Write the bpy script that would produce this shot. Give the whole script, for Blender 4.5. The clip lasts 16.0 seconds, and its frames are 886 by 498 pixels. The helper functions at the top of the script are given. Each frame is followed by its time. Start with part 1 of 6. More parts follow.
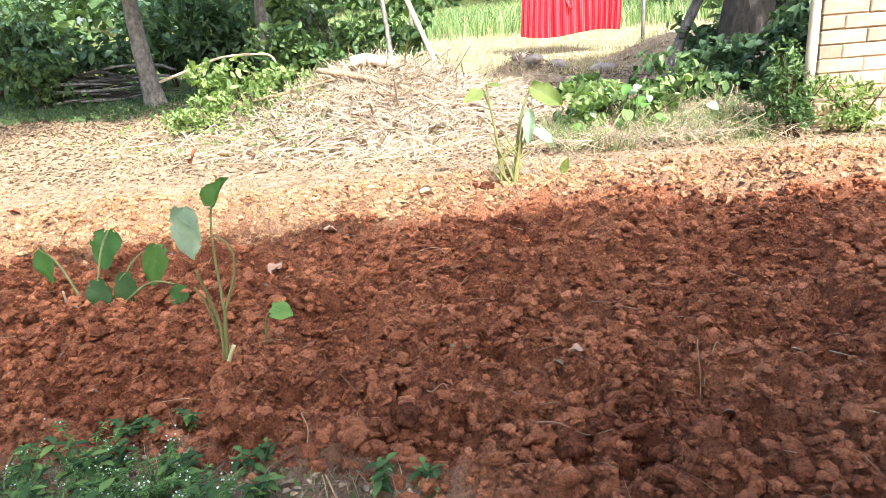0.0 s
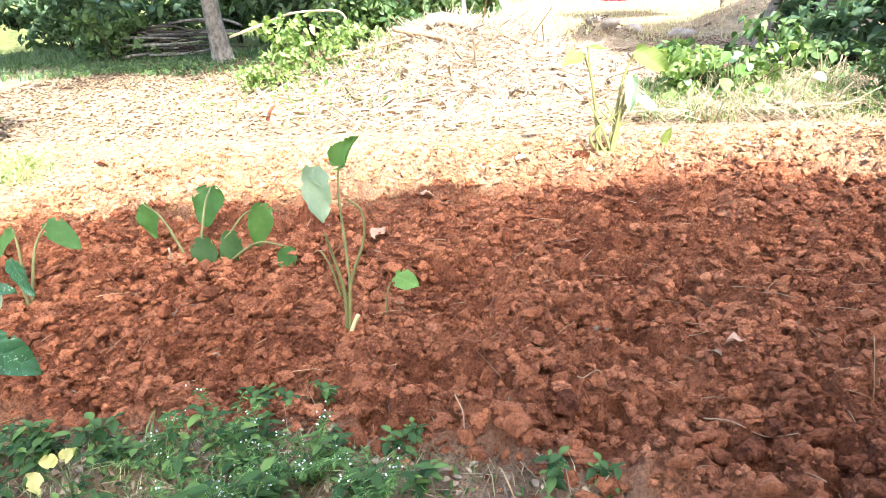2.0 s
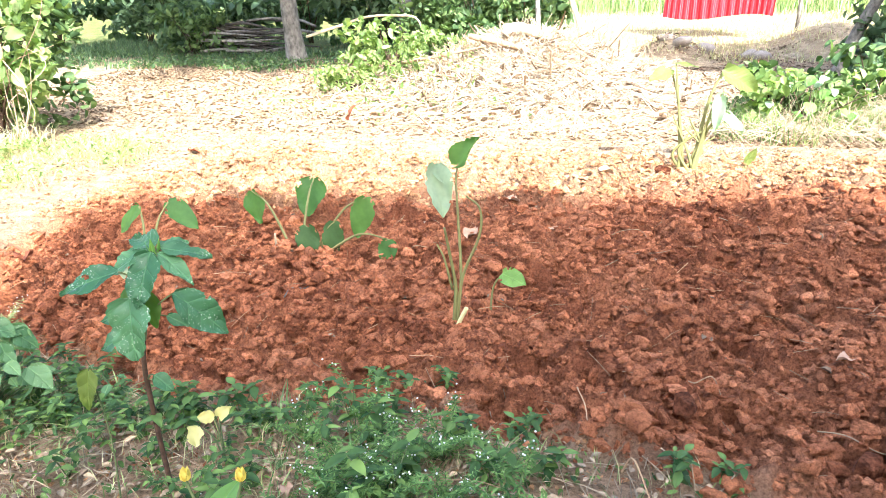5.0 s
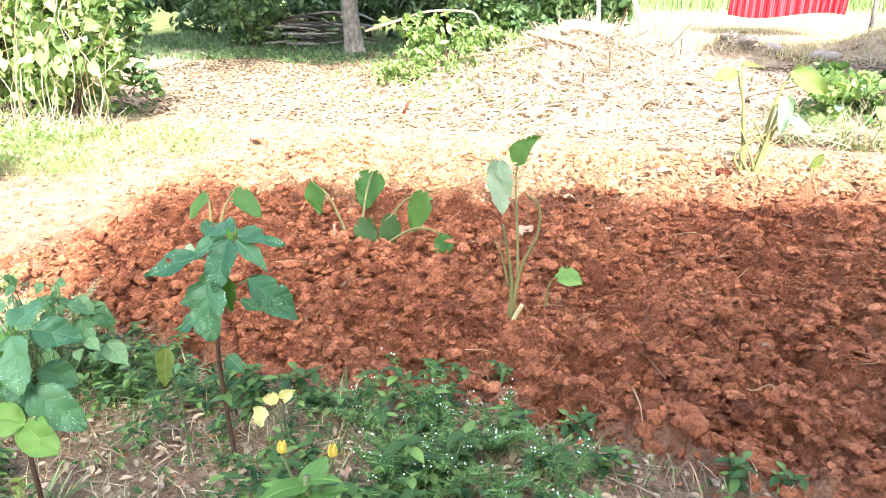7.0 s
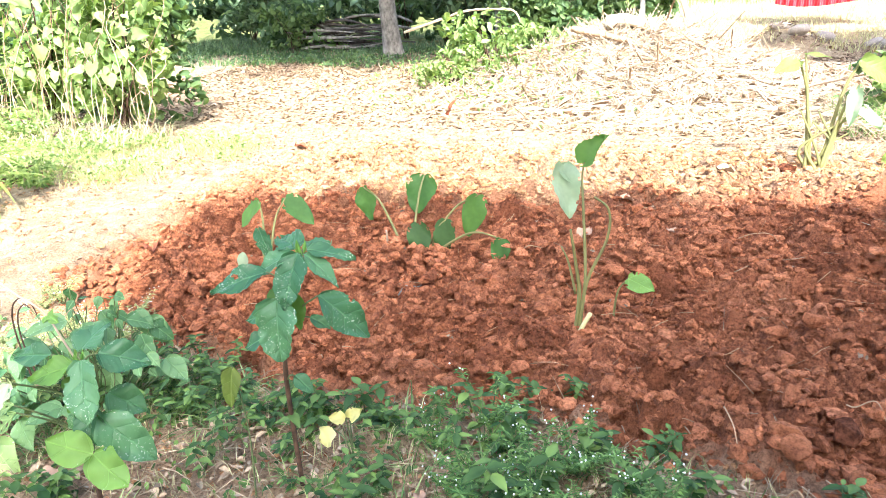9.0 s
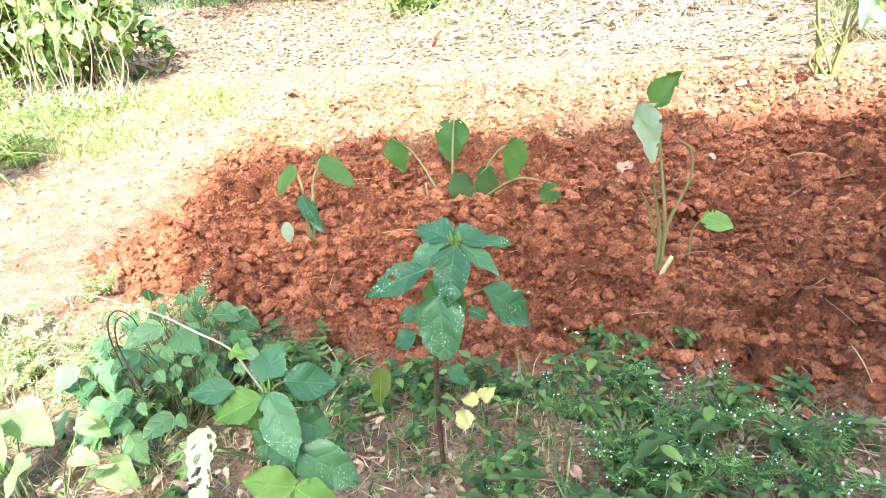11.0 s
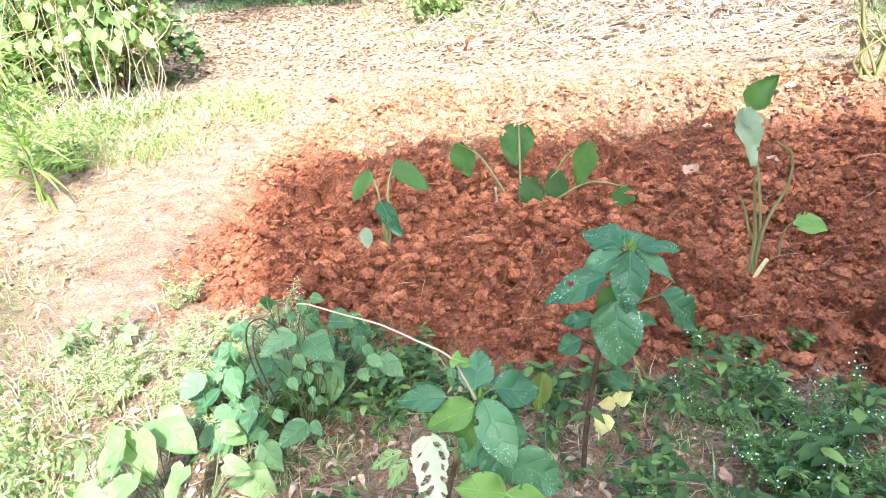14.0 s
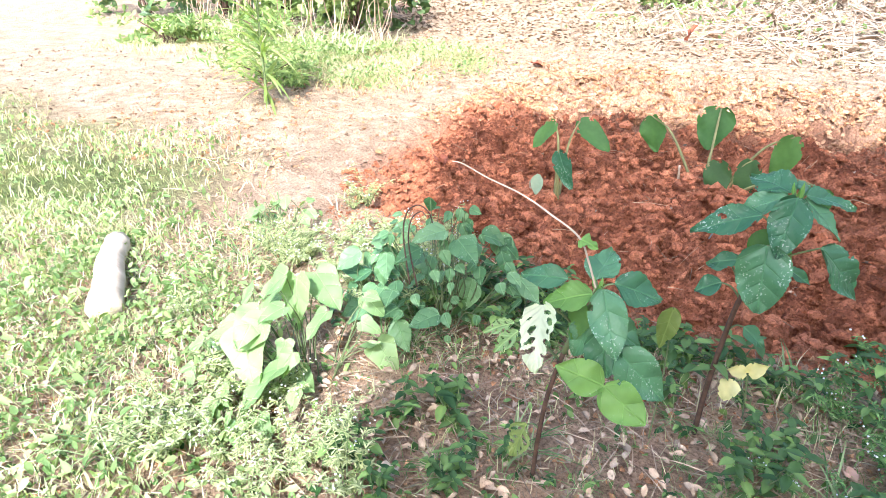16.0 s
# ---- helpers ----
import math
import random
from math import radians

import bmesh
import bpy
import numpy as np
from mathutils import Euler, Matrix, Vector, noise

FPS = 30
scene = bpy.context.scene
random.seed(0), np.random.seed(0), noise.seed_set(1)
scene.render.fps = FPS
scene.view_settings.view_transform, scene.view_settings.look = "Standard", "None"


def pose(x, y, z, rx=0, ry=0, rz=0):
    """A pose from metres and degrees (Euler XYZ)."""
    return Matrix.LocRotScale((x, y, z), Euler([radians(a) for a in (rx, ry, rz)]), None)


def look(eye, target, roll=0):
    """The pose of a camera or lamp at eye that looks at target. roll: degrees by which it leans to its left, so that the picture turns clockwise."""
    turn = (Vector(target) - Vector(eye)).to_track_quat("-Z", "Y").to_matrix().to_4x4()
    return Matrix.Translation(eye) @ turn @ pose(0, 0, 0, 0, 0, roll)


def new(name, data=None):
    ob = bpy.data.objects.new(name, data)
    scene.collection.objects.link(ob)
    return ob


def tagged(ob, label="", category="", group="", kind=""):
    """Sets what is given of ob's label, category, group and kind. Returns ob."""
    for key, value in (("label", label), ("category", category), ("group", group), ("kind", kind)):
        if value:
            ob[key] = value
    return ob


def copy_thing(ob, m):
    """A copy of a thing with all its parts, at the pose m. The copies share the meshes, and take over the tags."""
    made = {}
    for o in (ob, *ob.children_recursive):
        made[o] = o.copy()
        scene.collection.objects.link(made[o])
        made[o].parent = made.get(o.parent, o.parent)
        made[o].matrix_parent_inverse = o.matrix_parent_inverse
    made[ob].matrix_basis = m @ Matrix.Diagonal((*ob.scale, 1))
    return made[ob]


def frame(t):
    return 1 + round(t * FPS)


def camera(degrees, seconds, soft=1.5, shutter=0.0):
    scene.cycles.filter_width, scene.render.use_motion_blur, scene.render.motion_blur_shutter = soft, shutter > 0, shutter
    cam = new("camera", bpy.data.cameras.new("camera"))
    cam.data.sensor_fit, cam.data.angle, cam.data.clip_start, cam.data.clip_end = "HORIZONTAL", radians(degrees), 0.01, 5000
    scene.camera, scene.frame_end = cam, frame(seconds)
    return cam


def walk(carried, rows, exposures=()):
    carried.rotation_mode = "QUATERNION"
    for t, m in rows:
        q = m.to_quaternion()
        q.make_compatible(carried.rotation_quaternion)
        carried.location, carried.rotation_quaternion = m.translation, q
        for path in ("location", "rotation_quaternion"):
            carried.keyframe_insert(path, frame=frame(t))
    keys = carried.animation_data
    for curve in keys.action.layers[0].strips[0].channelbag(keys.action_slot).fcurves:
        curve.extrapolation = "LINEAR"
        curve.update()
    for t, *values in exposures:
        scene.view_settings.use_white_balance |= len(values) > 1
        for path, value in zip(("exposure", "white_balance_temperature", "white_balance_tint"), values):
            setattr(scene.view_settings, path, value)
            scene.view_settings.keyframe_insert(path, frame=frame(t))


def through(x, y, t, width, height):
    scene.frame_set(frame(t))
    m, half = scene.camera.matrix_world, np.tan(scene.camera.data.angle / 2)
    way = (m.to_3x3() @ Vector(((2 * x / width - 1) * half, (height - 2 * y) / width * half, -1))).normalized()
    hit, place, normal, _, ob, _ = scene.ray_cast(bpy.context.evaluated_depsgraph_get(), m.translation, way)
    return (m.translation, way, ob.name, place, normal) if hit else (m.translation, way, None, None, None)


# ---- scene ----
cam = camera(67.5, 16.0, soft=0.5)
PATH = [
    (0, (0.837, 0.092, 1.343), (0.723, 1.994, 0.735), -4.3),
    (0.5, (0.732, 0.093, 1.321), (0.619, 1.96, 0.613), -2.5),
    (1, (0.606, 0.179, 1.338), (0.375, 2.058, 0.69), -3.9),
    (1.5, (0.493, 0.257, 1.319), (0.242, 2.114, 0.621), -4.6),
    (2, (0.415, 0.262, 1.324), (0.173, 2.121, 0.627), -3.1),
    (2.5, (0.298, 0.231, 1.319), (0.173, 2.106, 0.635), -2.5),
    (3, (0.231, 0.173, 1.338), (0.132, 2.054, 0.666), -3.1),
    (3.5, (0.214, 0.151, 1.34), (0.085, 2.035, 0.683), -2.2),
    (4, (0.196, 0.143, 1.331), (0.004, 2.017, 0.659), -0.9),
    (4.5, (0.157, 0.117, 1.33), (-0.135, 1.978, 0.659), -0.7),
    (7, (0.097, 0.051, 1.345), (-0.406, 1.861, 0.661), 0.1),
    (7.5, (0.064, 0.034, 1.348), (-0.519, 1.826, 0.678), -0.7),
    (8, (0.055, 0.023, 1.348), (-0.606, 1.79, 0.682), -1.1),
    (8.5, (0.047, 0.049, 1.348), (-0.587, 1.821, 0.669), -2.5),
    (9, (-0.045, 0.141, 1.331), (-0.653, 1.92, 0.649), -1.8),
    (9.2, (-0.096, 0.15, 1.336), (-0.735, 1.914, 0.645), -2.0),
    (11.3, (-0.55, 0.16, 1.456), (-1.029, 1.868, 0.53), -6.3),
    (11.5, (-0.55, 0.165, 1.457), (-1.057, 1.853, 0.511), -6.9),
    (12, (-0.558, 0.182, 1.455), (-1.114, 1.826, 0.46), -8.2),
    (12.5, (-0.611, 0.2, 1.447), (-1.268, 1.811, 0.46), -7.0),
    (13, (-0.704, 0.186, 1.45), (-1.333, 1.823, 0.487), -5.2),
    (13.5, (-0.827, 0.129, 1.464), (-1.389, 1.84, 0.593), -4.2),
    (14, (-0.934, 0.06, 1.502), (-1.413, 1.788, 0.617), -6.3),
    (14.5, (-0.976, 0.053, 1.507), (-1.449, 1.777, 0.609), -7.3),
    (15, (-0.957, 0.018, 1.47), (-1.516, 1.711, 0.562), -4.7),
    (15.5, (-0.912, -0.016, 1.394), (-1.598, 1.646, 0.517), -0.7),
    (16, (-0.826, -0.087, 1.325), (-1.773, 1.434, 0.437), -0.2),
]
walk(cam, [(t, look(eye, target, roll)) for t, eye, target, roll in PATH],
     exposures=[(0, 1.76, 5850, 10), (0.5, 2.15, 5850, 10), (1, 2.66, 5850, 10), (1.6, 2.36, 5850, 10), (3, 2.44, 5850, 10), (4.5, 2.44, 5850, 10), (7, 2.42, 5850, 10), (9, 2.42, 5850, 10), (12, 2.25, 5700, 11), (14, 2.1, 5550, 14), (16, 2.02, 5450, 17)])

# ---- light: sun from behind the camera on the house side, open sky ----
SUN_EL, SUN_AZ = radians(42), (0.44, -0.898)
world = bpy.data.worlds.new("sky")
scene.world = world
world.use_nodes = True
wt = world.node_tree
sky = wt.nodes.new("ShaderNodeTexSky")
sky.sky_type, sky.sun_disc, sky.sun_elevation = "NISHITA", False, SUN_EL
sky.air_density, sky.dust_density, sky.ozone_density = 1.0, 5.0, 0.6
sky.sun_rotation = math.atan2(SUN_AZ[0], SUN_AZ[1])
wt.links.new(sky.outputs[0], wt.nodes["Background"].inputs[0])
wt.nodes["Background"].inputs[1].default_value = 0.15
sun = new("sun", bpy.data.lights.new("sun", "SUN"))
sun.data.energy, sun.data.angle, sun.data.color = 3.1, radians(1.1), (1.0, 0.95, 0.87)
to_sun = Vector((SUN_AZ[0] * math.cos(SUN_EL), SUN_AZ[1] * math.cos(SUN_EL), math.sin(SUN_EL)))
sun.rotation_euler = to_sun.to_track_quat("Z", "Y").to_euler()


# ---- numpy noise, used for the lie of the land ----
def hash2(ix, iy, seed):
    h = (ix.astype(np.int64) * 374761393 + iy.astype(np.int64) * 668265263 + seed * 974634531) & 0xFFFFFFFF
    h = ((h ^ (h >> 13)) * 1274126177) & 0xFFFFFFFF
    return ((h ^ (h >> 16)) & 0xFFFFFF) / float(0xFFFFFF)


def vnoise(x, y, seed=0):
    x, y = np.asarray(x, float), np.asarray(y, float)
    ix, iy = np.floor(x), np.floor(y)
    fx, fy = x - ix, y - iy
    fx, fy = fx * fx * (3 - 2 * fx), fy * fy * (3 - 2 * fy)
    a, b = hash2(ix, iy, seed), hash2(ix + 1, iy, seed)
    c, d = hash2(ix, iy + 1, seed), hash2(ix + 1, iy + 1, seed)
    return (a * (1 - fx) + b * fx) * (1 - fy) + (c * (1 - fx) + d * fx) * fy


def step(a, b, v):
    v = np.clip((np.asarray(v, float) - a) / (b - a), 0, 1)
    return v * v * (3 - 2 * v)


def weed_edge(x):
    return np.interp(x, [-3.2, -2.3, -1.7, -1.3, -0.6, -0.2, 0.1, 0.6, 1.2, 4], [2.5, 2.35, 2.08, 1.98, 2.08, 2.02, 1.95, 1.82, 1.5, 1.2])


def bed_mask(x, y):
    """1 on the dug bed, 0 off it."""
    wob = 0.35 * (vnoise(x * 1.3, y * 1.3, 5) - 0.5)
    front = step(-0.12, 0.18, y - weed_edge(x) + 0.5 * wob)
    back = 1 - step(6.0, 7.0, y + wob - 0.12 * np.clip(x - 1, 0, 5))
    left = step(-3.95, -2.95, x + wob - 0.25 * np.clip(4 - y, 0, 2))
    return front * back * left


def bump_at(x, y, cx, cy, rx, ry):
    return np.exp(-((x - cx) / rx) ** 2 - ((y - cy) / ry) ** 2)


FEET = [(-0.345, 2.75), (-0.20, 2.9), (-1.34, 3.58), (-2.06, 3.02), (1.13, 6.15), (1.62, 6.12), (-0.995, 1.55), (-1.32, 1.15)]
PITS = [(1.04, 3.79, 0.06, 0.06), (1.14, 3.97, 0.055, 0.092), (0.99, 2.91, 0.081, 0.063), (0.75, 3.39, 0.070, 0.072), (0.24, 2.45, 0.076, 0.089), (0.69, 2.33, 0.054, 0.051), (-0.24, 3.68, 0.083, 0.072), (1.47, 2.45, 0.080, 0.050), (1.37, 2.01, 0.068, 0.086), (1.51, 3.53, 0.059, 0.097), (1.11, 2.29, 0.086, 0.052), (1.1, 3.38, 0.051, 0.077), (-0.61, 2.76, 0.088, 0.069), (-1.33, 3.14, 0.059, 0.071), (-0.03, 2.46, 0.051, 0.061), (0.5, 3.25, 0.068, 0.075)]


def plates(x, y, size, seed):
    """Broken soil: each cell a tilted facet of its own height. Returns the height and the way to the nearest joint."""
    u = x / size + 0.5 * vnoise(x / size * 0.7, y / size * 0.7, seed + 7)
    v = y / size + 0.5 * vnoise(x / size * 0.7, y / size * 0.7, seed + 8)
    ix, iy = np.floor(u), np.floor(v)
    first, second, h = np.full_like(u, 9.0), np.full_like(u, 9.0), np.zeros_like(u)
    for a in (-1, 0, 1):
        for b in (-1, 0, 1):
            cx, cy = ix + a, iy + b
            px, py = u - cx - hash2(cx, cy, seed), v - cy - hash2(cx, cy, seed + 1)
            d = np.sqrt(px * px + py * py)
            hh = hash2(cx, cy, seed + 2) - 0.5 + 1.3 * (px * (hash2(cx, cy, seed + 3) - 0.5) + py * (hash2(cx, cy, seed + 4) - 0.5))
            near_ = d < first
            second = np.where(near_, first, np.minimum(second, d))
            h, first = np.where(near_, hh, h), np.where(near_, d, first)
    return h, second - first


def gz(x, y):
    x, y = np.asarray(x, float), np.asarray(y, float)
    r = np.clip(y - 7.5, 0, None)
    z = 0.055 * r * step(0, 4, r) + 0.03 * np.clip(y - 19, 0, 60)
    z = z + 0.05 * (vnoise(x * 0.5, y * 0.5, 1) - 0.5) + 0.012 * (vnoise(x * 4, y * 4, 2) - 0.5)
    m = bed_mask(x, y)
    rough = (0.12 * (vnoise(x * 2.2, y * 2.2, 3) - 0.5) + 0.15 * (vnoise(x * 6, y * 6, 4) - 0.5)
             + 0.06 * (vnoise(x * 12, y * 12, 6) - 0.5))
    big, big_gap = plates(x, y, 0.10, 40)
    small, small_gap = plates(x, y, 0.045, 60)
    rough = rough + 0.085 * big - 0.045 * np.exp(-big_gap / 0.14) + 0.034 * small - 0.022 * np.exp(-small_gap / 0.18)
    calm = np.ones_like(z)
    for px, py in FEET:
        calm = calm * (1 - np.exp(-((x - px) ** 2 + (y - py) ** 2) / 0.05))
    z = z + m * rough * calm
    for px, py, d, r in PITS:
        z = z - d * bump_at(x, y, px, py, r, r * 0.8)
    z = z + 0.10 * bump_at(x, y, 1.9, 4.4, 1.0, 0.7) - 0.07 * bump_at(x, y, 0.12, 2.35, 0.16, 0.35)
    z = z - 0.13 * bump_at(x, y, 1.12, 2.0, 0.14, 0.11) - 0.05 * bump_at(x, y, 1.5, 2.5, 0.2, 0.2)
    z = z + 0.72 * bump_at(x, y, -0.6, 10.9, 1.7, 1.25) + 0.2 * bump_at(x, y, 4.0, 8.6, 0.9, 0.5)
    z = z + 0.5 * bump_at(x, y, 2.0, 15.0, 0.6, 0.6) + 0.75 * bump_at(x, y, 5.6, 16.0, 1.3, 1.0)
    return z


def gzf(x, y):
    return float(gz(np.array([x]), np.array([y]))[0])


# ---- building helpers ----
def shade(me, on=True):
    me.polygons.foreach_set("use_smooth", [on] * len(me.polygons))


def mesh_of(name, verts, faces, mat, smooth=True):
    me = bpy.data.meshes.new(name)
    me.from_pydata([tuple(v) for v in verts], [], [tuple(f) for f in faces])
    if mat:
        me.materials.append(mat)
    shade(me, smooth)
    me.update()
    return me


def put(name, verts, faces, mat, parent=None, label="", smooth=True):
    ob = new(name, mesh_of(name, verts, faces, mat, smooth))
    if parent:
        ob.parent = parent
    return tagged(ob, label)


def thing(name, at, label, category, group="", kind="", rz=0.0):
    ob = new(name)
    ob.empty_display_size = 0.1
    ob.matrix_basis = pose(*at, 0, 0, rz)
    return tagged(ob, label, category, group, kind)


def merge(pieces):
    """One soup from several (verts, faces)."""
    vs, fs, n = [], [], 0
    for v, f in pieces:
        vs += [tuple(p) for p in v]
        fs += [tuple(i + n for i in q) for q in f]
        n += len(v)
    return vs, fs


def moved(vf, m):
    return [m @ Vector(p) for p in vf[0]], vf[1]


def curve_pts(pts, n):
    """Catmull-Rom through pts, n points per span."""
    p = [Vector(q) for q in pts]
    p = [2 * p[0] - p[1]] + p + [2 * p[-1] - p[-2]]
    out = []
    for i in range(1, len(p) - 2):
        for k in range(n):
            t = k / n
            a, b, c, d = p[i - 1:i + 3]
            out.append(0.5 * ((2 * b) + (c - a) * t + (2 * a - 5 * b + 4 * c - d) * t * t + (3 * b - a - 3 * c + d) * t ** 3))
    return out + [p[-2]]


def tube(pts, r0, r1, n=6, knots=0.0, rng=random):
    """A tapered tube along pts with capped ends; knots: unevenness of its girth."""
    pts = [Vector(p) for p in pts]
    vs, fs, m = [], [], len(pts)
    side = None
    for i, p in enumerate(pts):
        d = (pts[min(i + 1, m - 1)] - pts[max(i - 1, 0)]).normalized()
        if side is None:
            side = d.orthogonal().normalized()
        side = (side - d * side.dot(d)).normalized()
        up = d.cross(side)
        r = (r0 + (r1 - r0) * i / (m - 1)) * (1 + knots * rng.uniform(-1, 1))
        for k in range(n):
            a = 2 * math.pi * k / n
            vs.append(p + (side * math.cos(a) + up * math.sin(a)) * r)
    for i in range(m - 1):
        for k in range(n):
            fs.append((i * n + k, i * n + (k + 1) % n, (i + 1) * n + (k + 1) % n, (i + 1) * n + k))
    fs.append(tuple(range(n))[::-1])
    fs.append(tuple((m - 1) * n + k for k in range(n)))
    return vs, fs


def width_of(kind, t):
    if kind == "lance":
        return 0.9 * math.sin(math.pi * min(1, t * 0.94 + 0.03)) ** 0.9 * (1.1 - 0.35 * t)
    if kind == "ovate":
        return math.sin(math.pi * t ** 0.72) ** 0.75
    if kind == "shield":
        return math.sin(math.pi * t ** 0.66) ** 0.62
    if kind == "pointed":
        return math.sin(math.pi * t ** 0.62) ** 0.7 * (1 - 0.22 * t * t)
    if kind == "round":
        return math.sqrt(max(0, 1 - (2 * t - 1) ** 2))
    return (min(1, (t + 0.02) / 0.2) ** 0.45) * max(0, (1 - t ** 1.7)) ** 0.62  # heart


def leaf(length, width, kind="ovate", rows=8, cols=6, cup=0.15, droop=0.3, wave=0.0, notch=0.0, seed=0, holes=0, jag=0.0, twist=0.0, bites=0, lobe=0.0, bite_from=0.15, bite_to=0.9, saw=0.0, quilt=0.012):
    """A leaf along +y with its face up; the stalk joins at the origin. notch: how far the lobes reach behind the stalk.
    holes: long gaps eaten between the side veins; bites: pieces eaten out of the margin; lobe: depth of two side lobes."""
    rng = random.Random(seed)
    ph = rng.uniform(0, 6)
    gaps = []
    for k in range(holes):
        s = 1 if k % 2 else -1
        gaps.append((s * rng.uniform(0.16, 0.33) * width, (0.14 + 0.70 * k / max(1, holes)) * length, rng.uniform(0.07, 0.20) * width, rng.uniform(0.018, 0.055) * length, s * rng.uniform(0.3, 0.8)))
    for _ in range(bites):
        y = rng.uniform(bite_from, bite_to)
        s = rng.choice((-1, 1))
        gaps.append((s * width_of(kind, y) * width * rng.uniform(0.42, 0.52), y * length, rng.uniform(0.03, 0.075) * width, rng.uniform(0.025, 0.05) * length, rng.uniform(-0.6, 0.6)))
    vs, fs = [], []
    for i in range(rows + 1):
        t = i / rows
        w = width_of(kind, min(max(t, 0.012), 0.988)) * width / 2
        if lobe:
            w *= 1 - lobe * math.exp(-((t - 0.52) / 0.13) ** 2)
        for j in range(cols + 1):
            u = 2 * j / cols - 1
            y = (t * (1 + notch) - notch) * length
            if y < 0:
                y *= abs(u) ** 0.7
            edge = 1 + (saw * (i % 2) if abs(u) > 0.95 else 0) + (jag * rng.uniform(-1, 1) if abs(u) > 0.95 else 0)
            x = u * w * edge
            z = cup * width * (abs(u) ** 1.6) * 0.5 - droop * length * max(0, y / length) ** 2
            z += wave * width * math.sin(t * 9 + ph + 2 * u) * abs(u) + quilt * width * math.sin((t - 0.35 * abs(u)) * 42) * abs(u) ** 0.6
            z += twist * x * t
            vs.append((x, y * (1 - 0.25 * droop * max(0, t)), z))
    c = cols + 1
    for i in range(rows):
        for j in range(cols):
            q = (i * c + j, i * c + j + 1, (i + 1) * c + j + 1, (i + 1) * c + j)
            if gaps:
                x, y = (vs[q[0]][0] + vs[q[2]][0]) / 2, (vs[q[0]][1] + vs[q[2]][1]) / 2
                gone = False
                for gx, gy, ra, rb, sl in gaps:
                    dx, dy = x - gx, y - gy
                    dy -= dx * sl
                    gone = gone or (dx / ra) ** 2 + (dy / rb) ** 2 < 1
                if gone:
                    continue
            fs.append(q)
    return vs, fs


def aim(at, direction, up=(0, 0, 1), roll=0.0):
    """Pose whose +y runs along direction and whose +z is as near to up as it can be."""
    y = Vector(direction).normalized()
    u = Vector(up)
    x = y.cross(u)
    if x.length < 1e-4:
        x = Vector((1, 0, 0))
    x.normalize()
    z = x.cross(y)
    m = Matrix((x, y, z)).transposed().to_4x4()
    return Matrix.Translation(at) @ m @ pose(0, 0, 0, 0, roll, 0)


def flakes(centres, sizes, ratio, seed, upright=0.0, fold=0.25, flat=False):
    """Many small folded leaves as one soup. upright: how much they face up. Returns verts, faces."""
    rng = np.random.RandomState(seed)
    n = len(centres)
    d = rng.normal(size=(n, 3))
    if flat:
        d[:, 2] *= 0.25
    d /= np.linalg.norm(d, axis=1)[:, None]
    up = rng.normal(size=(n, 3)) * (1 - upright) + np.array([0, 0, 1.0]) * (0.3 + 2 * upright)
    s = np.cross(d, up)
    s /= np.linalg.norm(s, axis=1)[:, None] + 1e-9
    nn = np.cross(s, d)
    L = np.asarray(sizes)[:, None]
    W = L * ratio
    f = W * fold * rng.uniform(0.3, 1.5, size=(n, 1))
    base = np.asarray(centres) - d * L * 0.5
    P = [base, base + d * L * 0.28 + s * W * 0.5 + nn * f, base + d * L * 0.68 + s * W * 0.4 + nn * f * 0.8, base + d * L - nn * f * 0.5,
         base + d * L * 0.68 - s * W * 0.4 + nn * f * 0.8, base + d * L * 0.28 - s * W * 0.5 + nn * f]
    v = np.stack(P, 1).reshape(-1, 3)
    o = np.arange(n)[:, None] * 6
    q = np.concatenate([o + np.array([0, 1, 2, 3]), o + np.array([0, 3, 4, 5])], 0)
    return v, q


def big_mesh(name, v, q, mat, smooth=True):
    """A mesh from numpy verts and equal-sided faces."""
    me = bpy.data.meshes.new(name)
    k = q.shape[1]
    me.vertices.add(len(v))
    me.vertices.foreach_set("co", np.ascontiguousarray(v, dtype=np.float32).ravel())
    me.loops.add(q.size)
    me.loops.foreach_set("vertex_index", np.ascontiguousarray(q, dtype=np.int32).ravel())
    me.polygons.add(len(q))
    me.polygons.foreach_set("loop_start", np.arange(len(q), dtype=np.int32) * k)
    me.materials.append(mat)
    me.update(calc_edges=True)
    shade(me, smooth)
    return me


# ---- materials ----
def nodes_of(name):
    m = bpy.data.materials.new(name)
    m.use_nodes = True
    nt = m.node_tree
    return m, nt, nt.nodes["Principled BSDF"]


def mk(nt, kind, **kw):
    n = nt.nodes.new("ShaderNode" + kind)
    for key, value in kw.items():
        n.inputs[key.replace("_", " ")].default_value = value
    return n


def ramp(nt, fac, stops):
    n = nt.nodes.new("ShaderNodeValToRGB")
    el = n.color_ramp.elements
    while len(el) < len(stops):
        el.new(0.5)
    for e, (p, c) in zip(el, stops):
        e.position, e.color = p, (*c, 1)
    nt.links.new(fac, n.inputs[0])
    return n.outputs[0]


def mixc(nt, fac, a, b, mode="MIX"):
    n = nt.nodes.new("ShaderNodeMix")
    n.data_type, n.blend_type = "RGBA", mode
    for sock, val in ((n.inputs[0], fac), (n.inputs[6], a), (n.inputs[7], b)):
        if hasattr(val, "links"):
            nt.links.new(val, sock)
        else:
            sock.default_value = val if isinstance(val, float) else (*val, 1)
    return n.outputs[2]


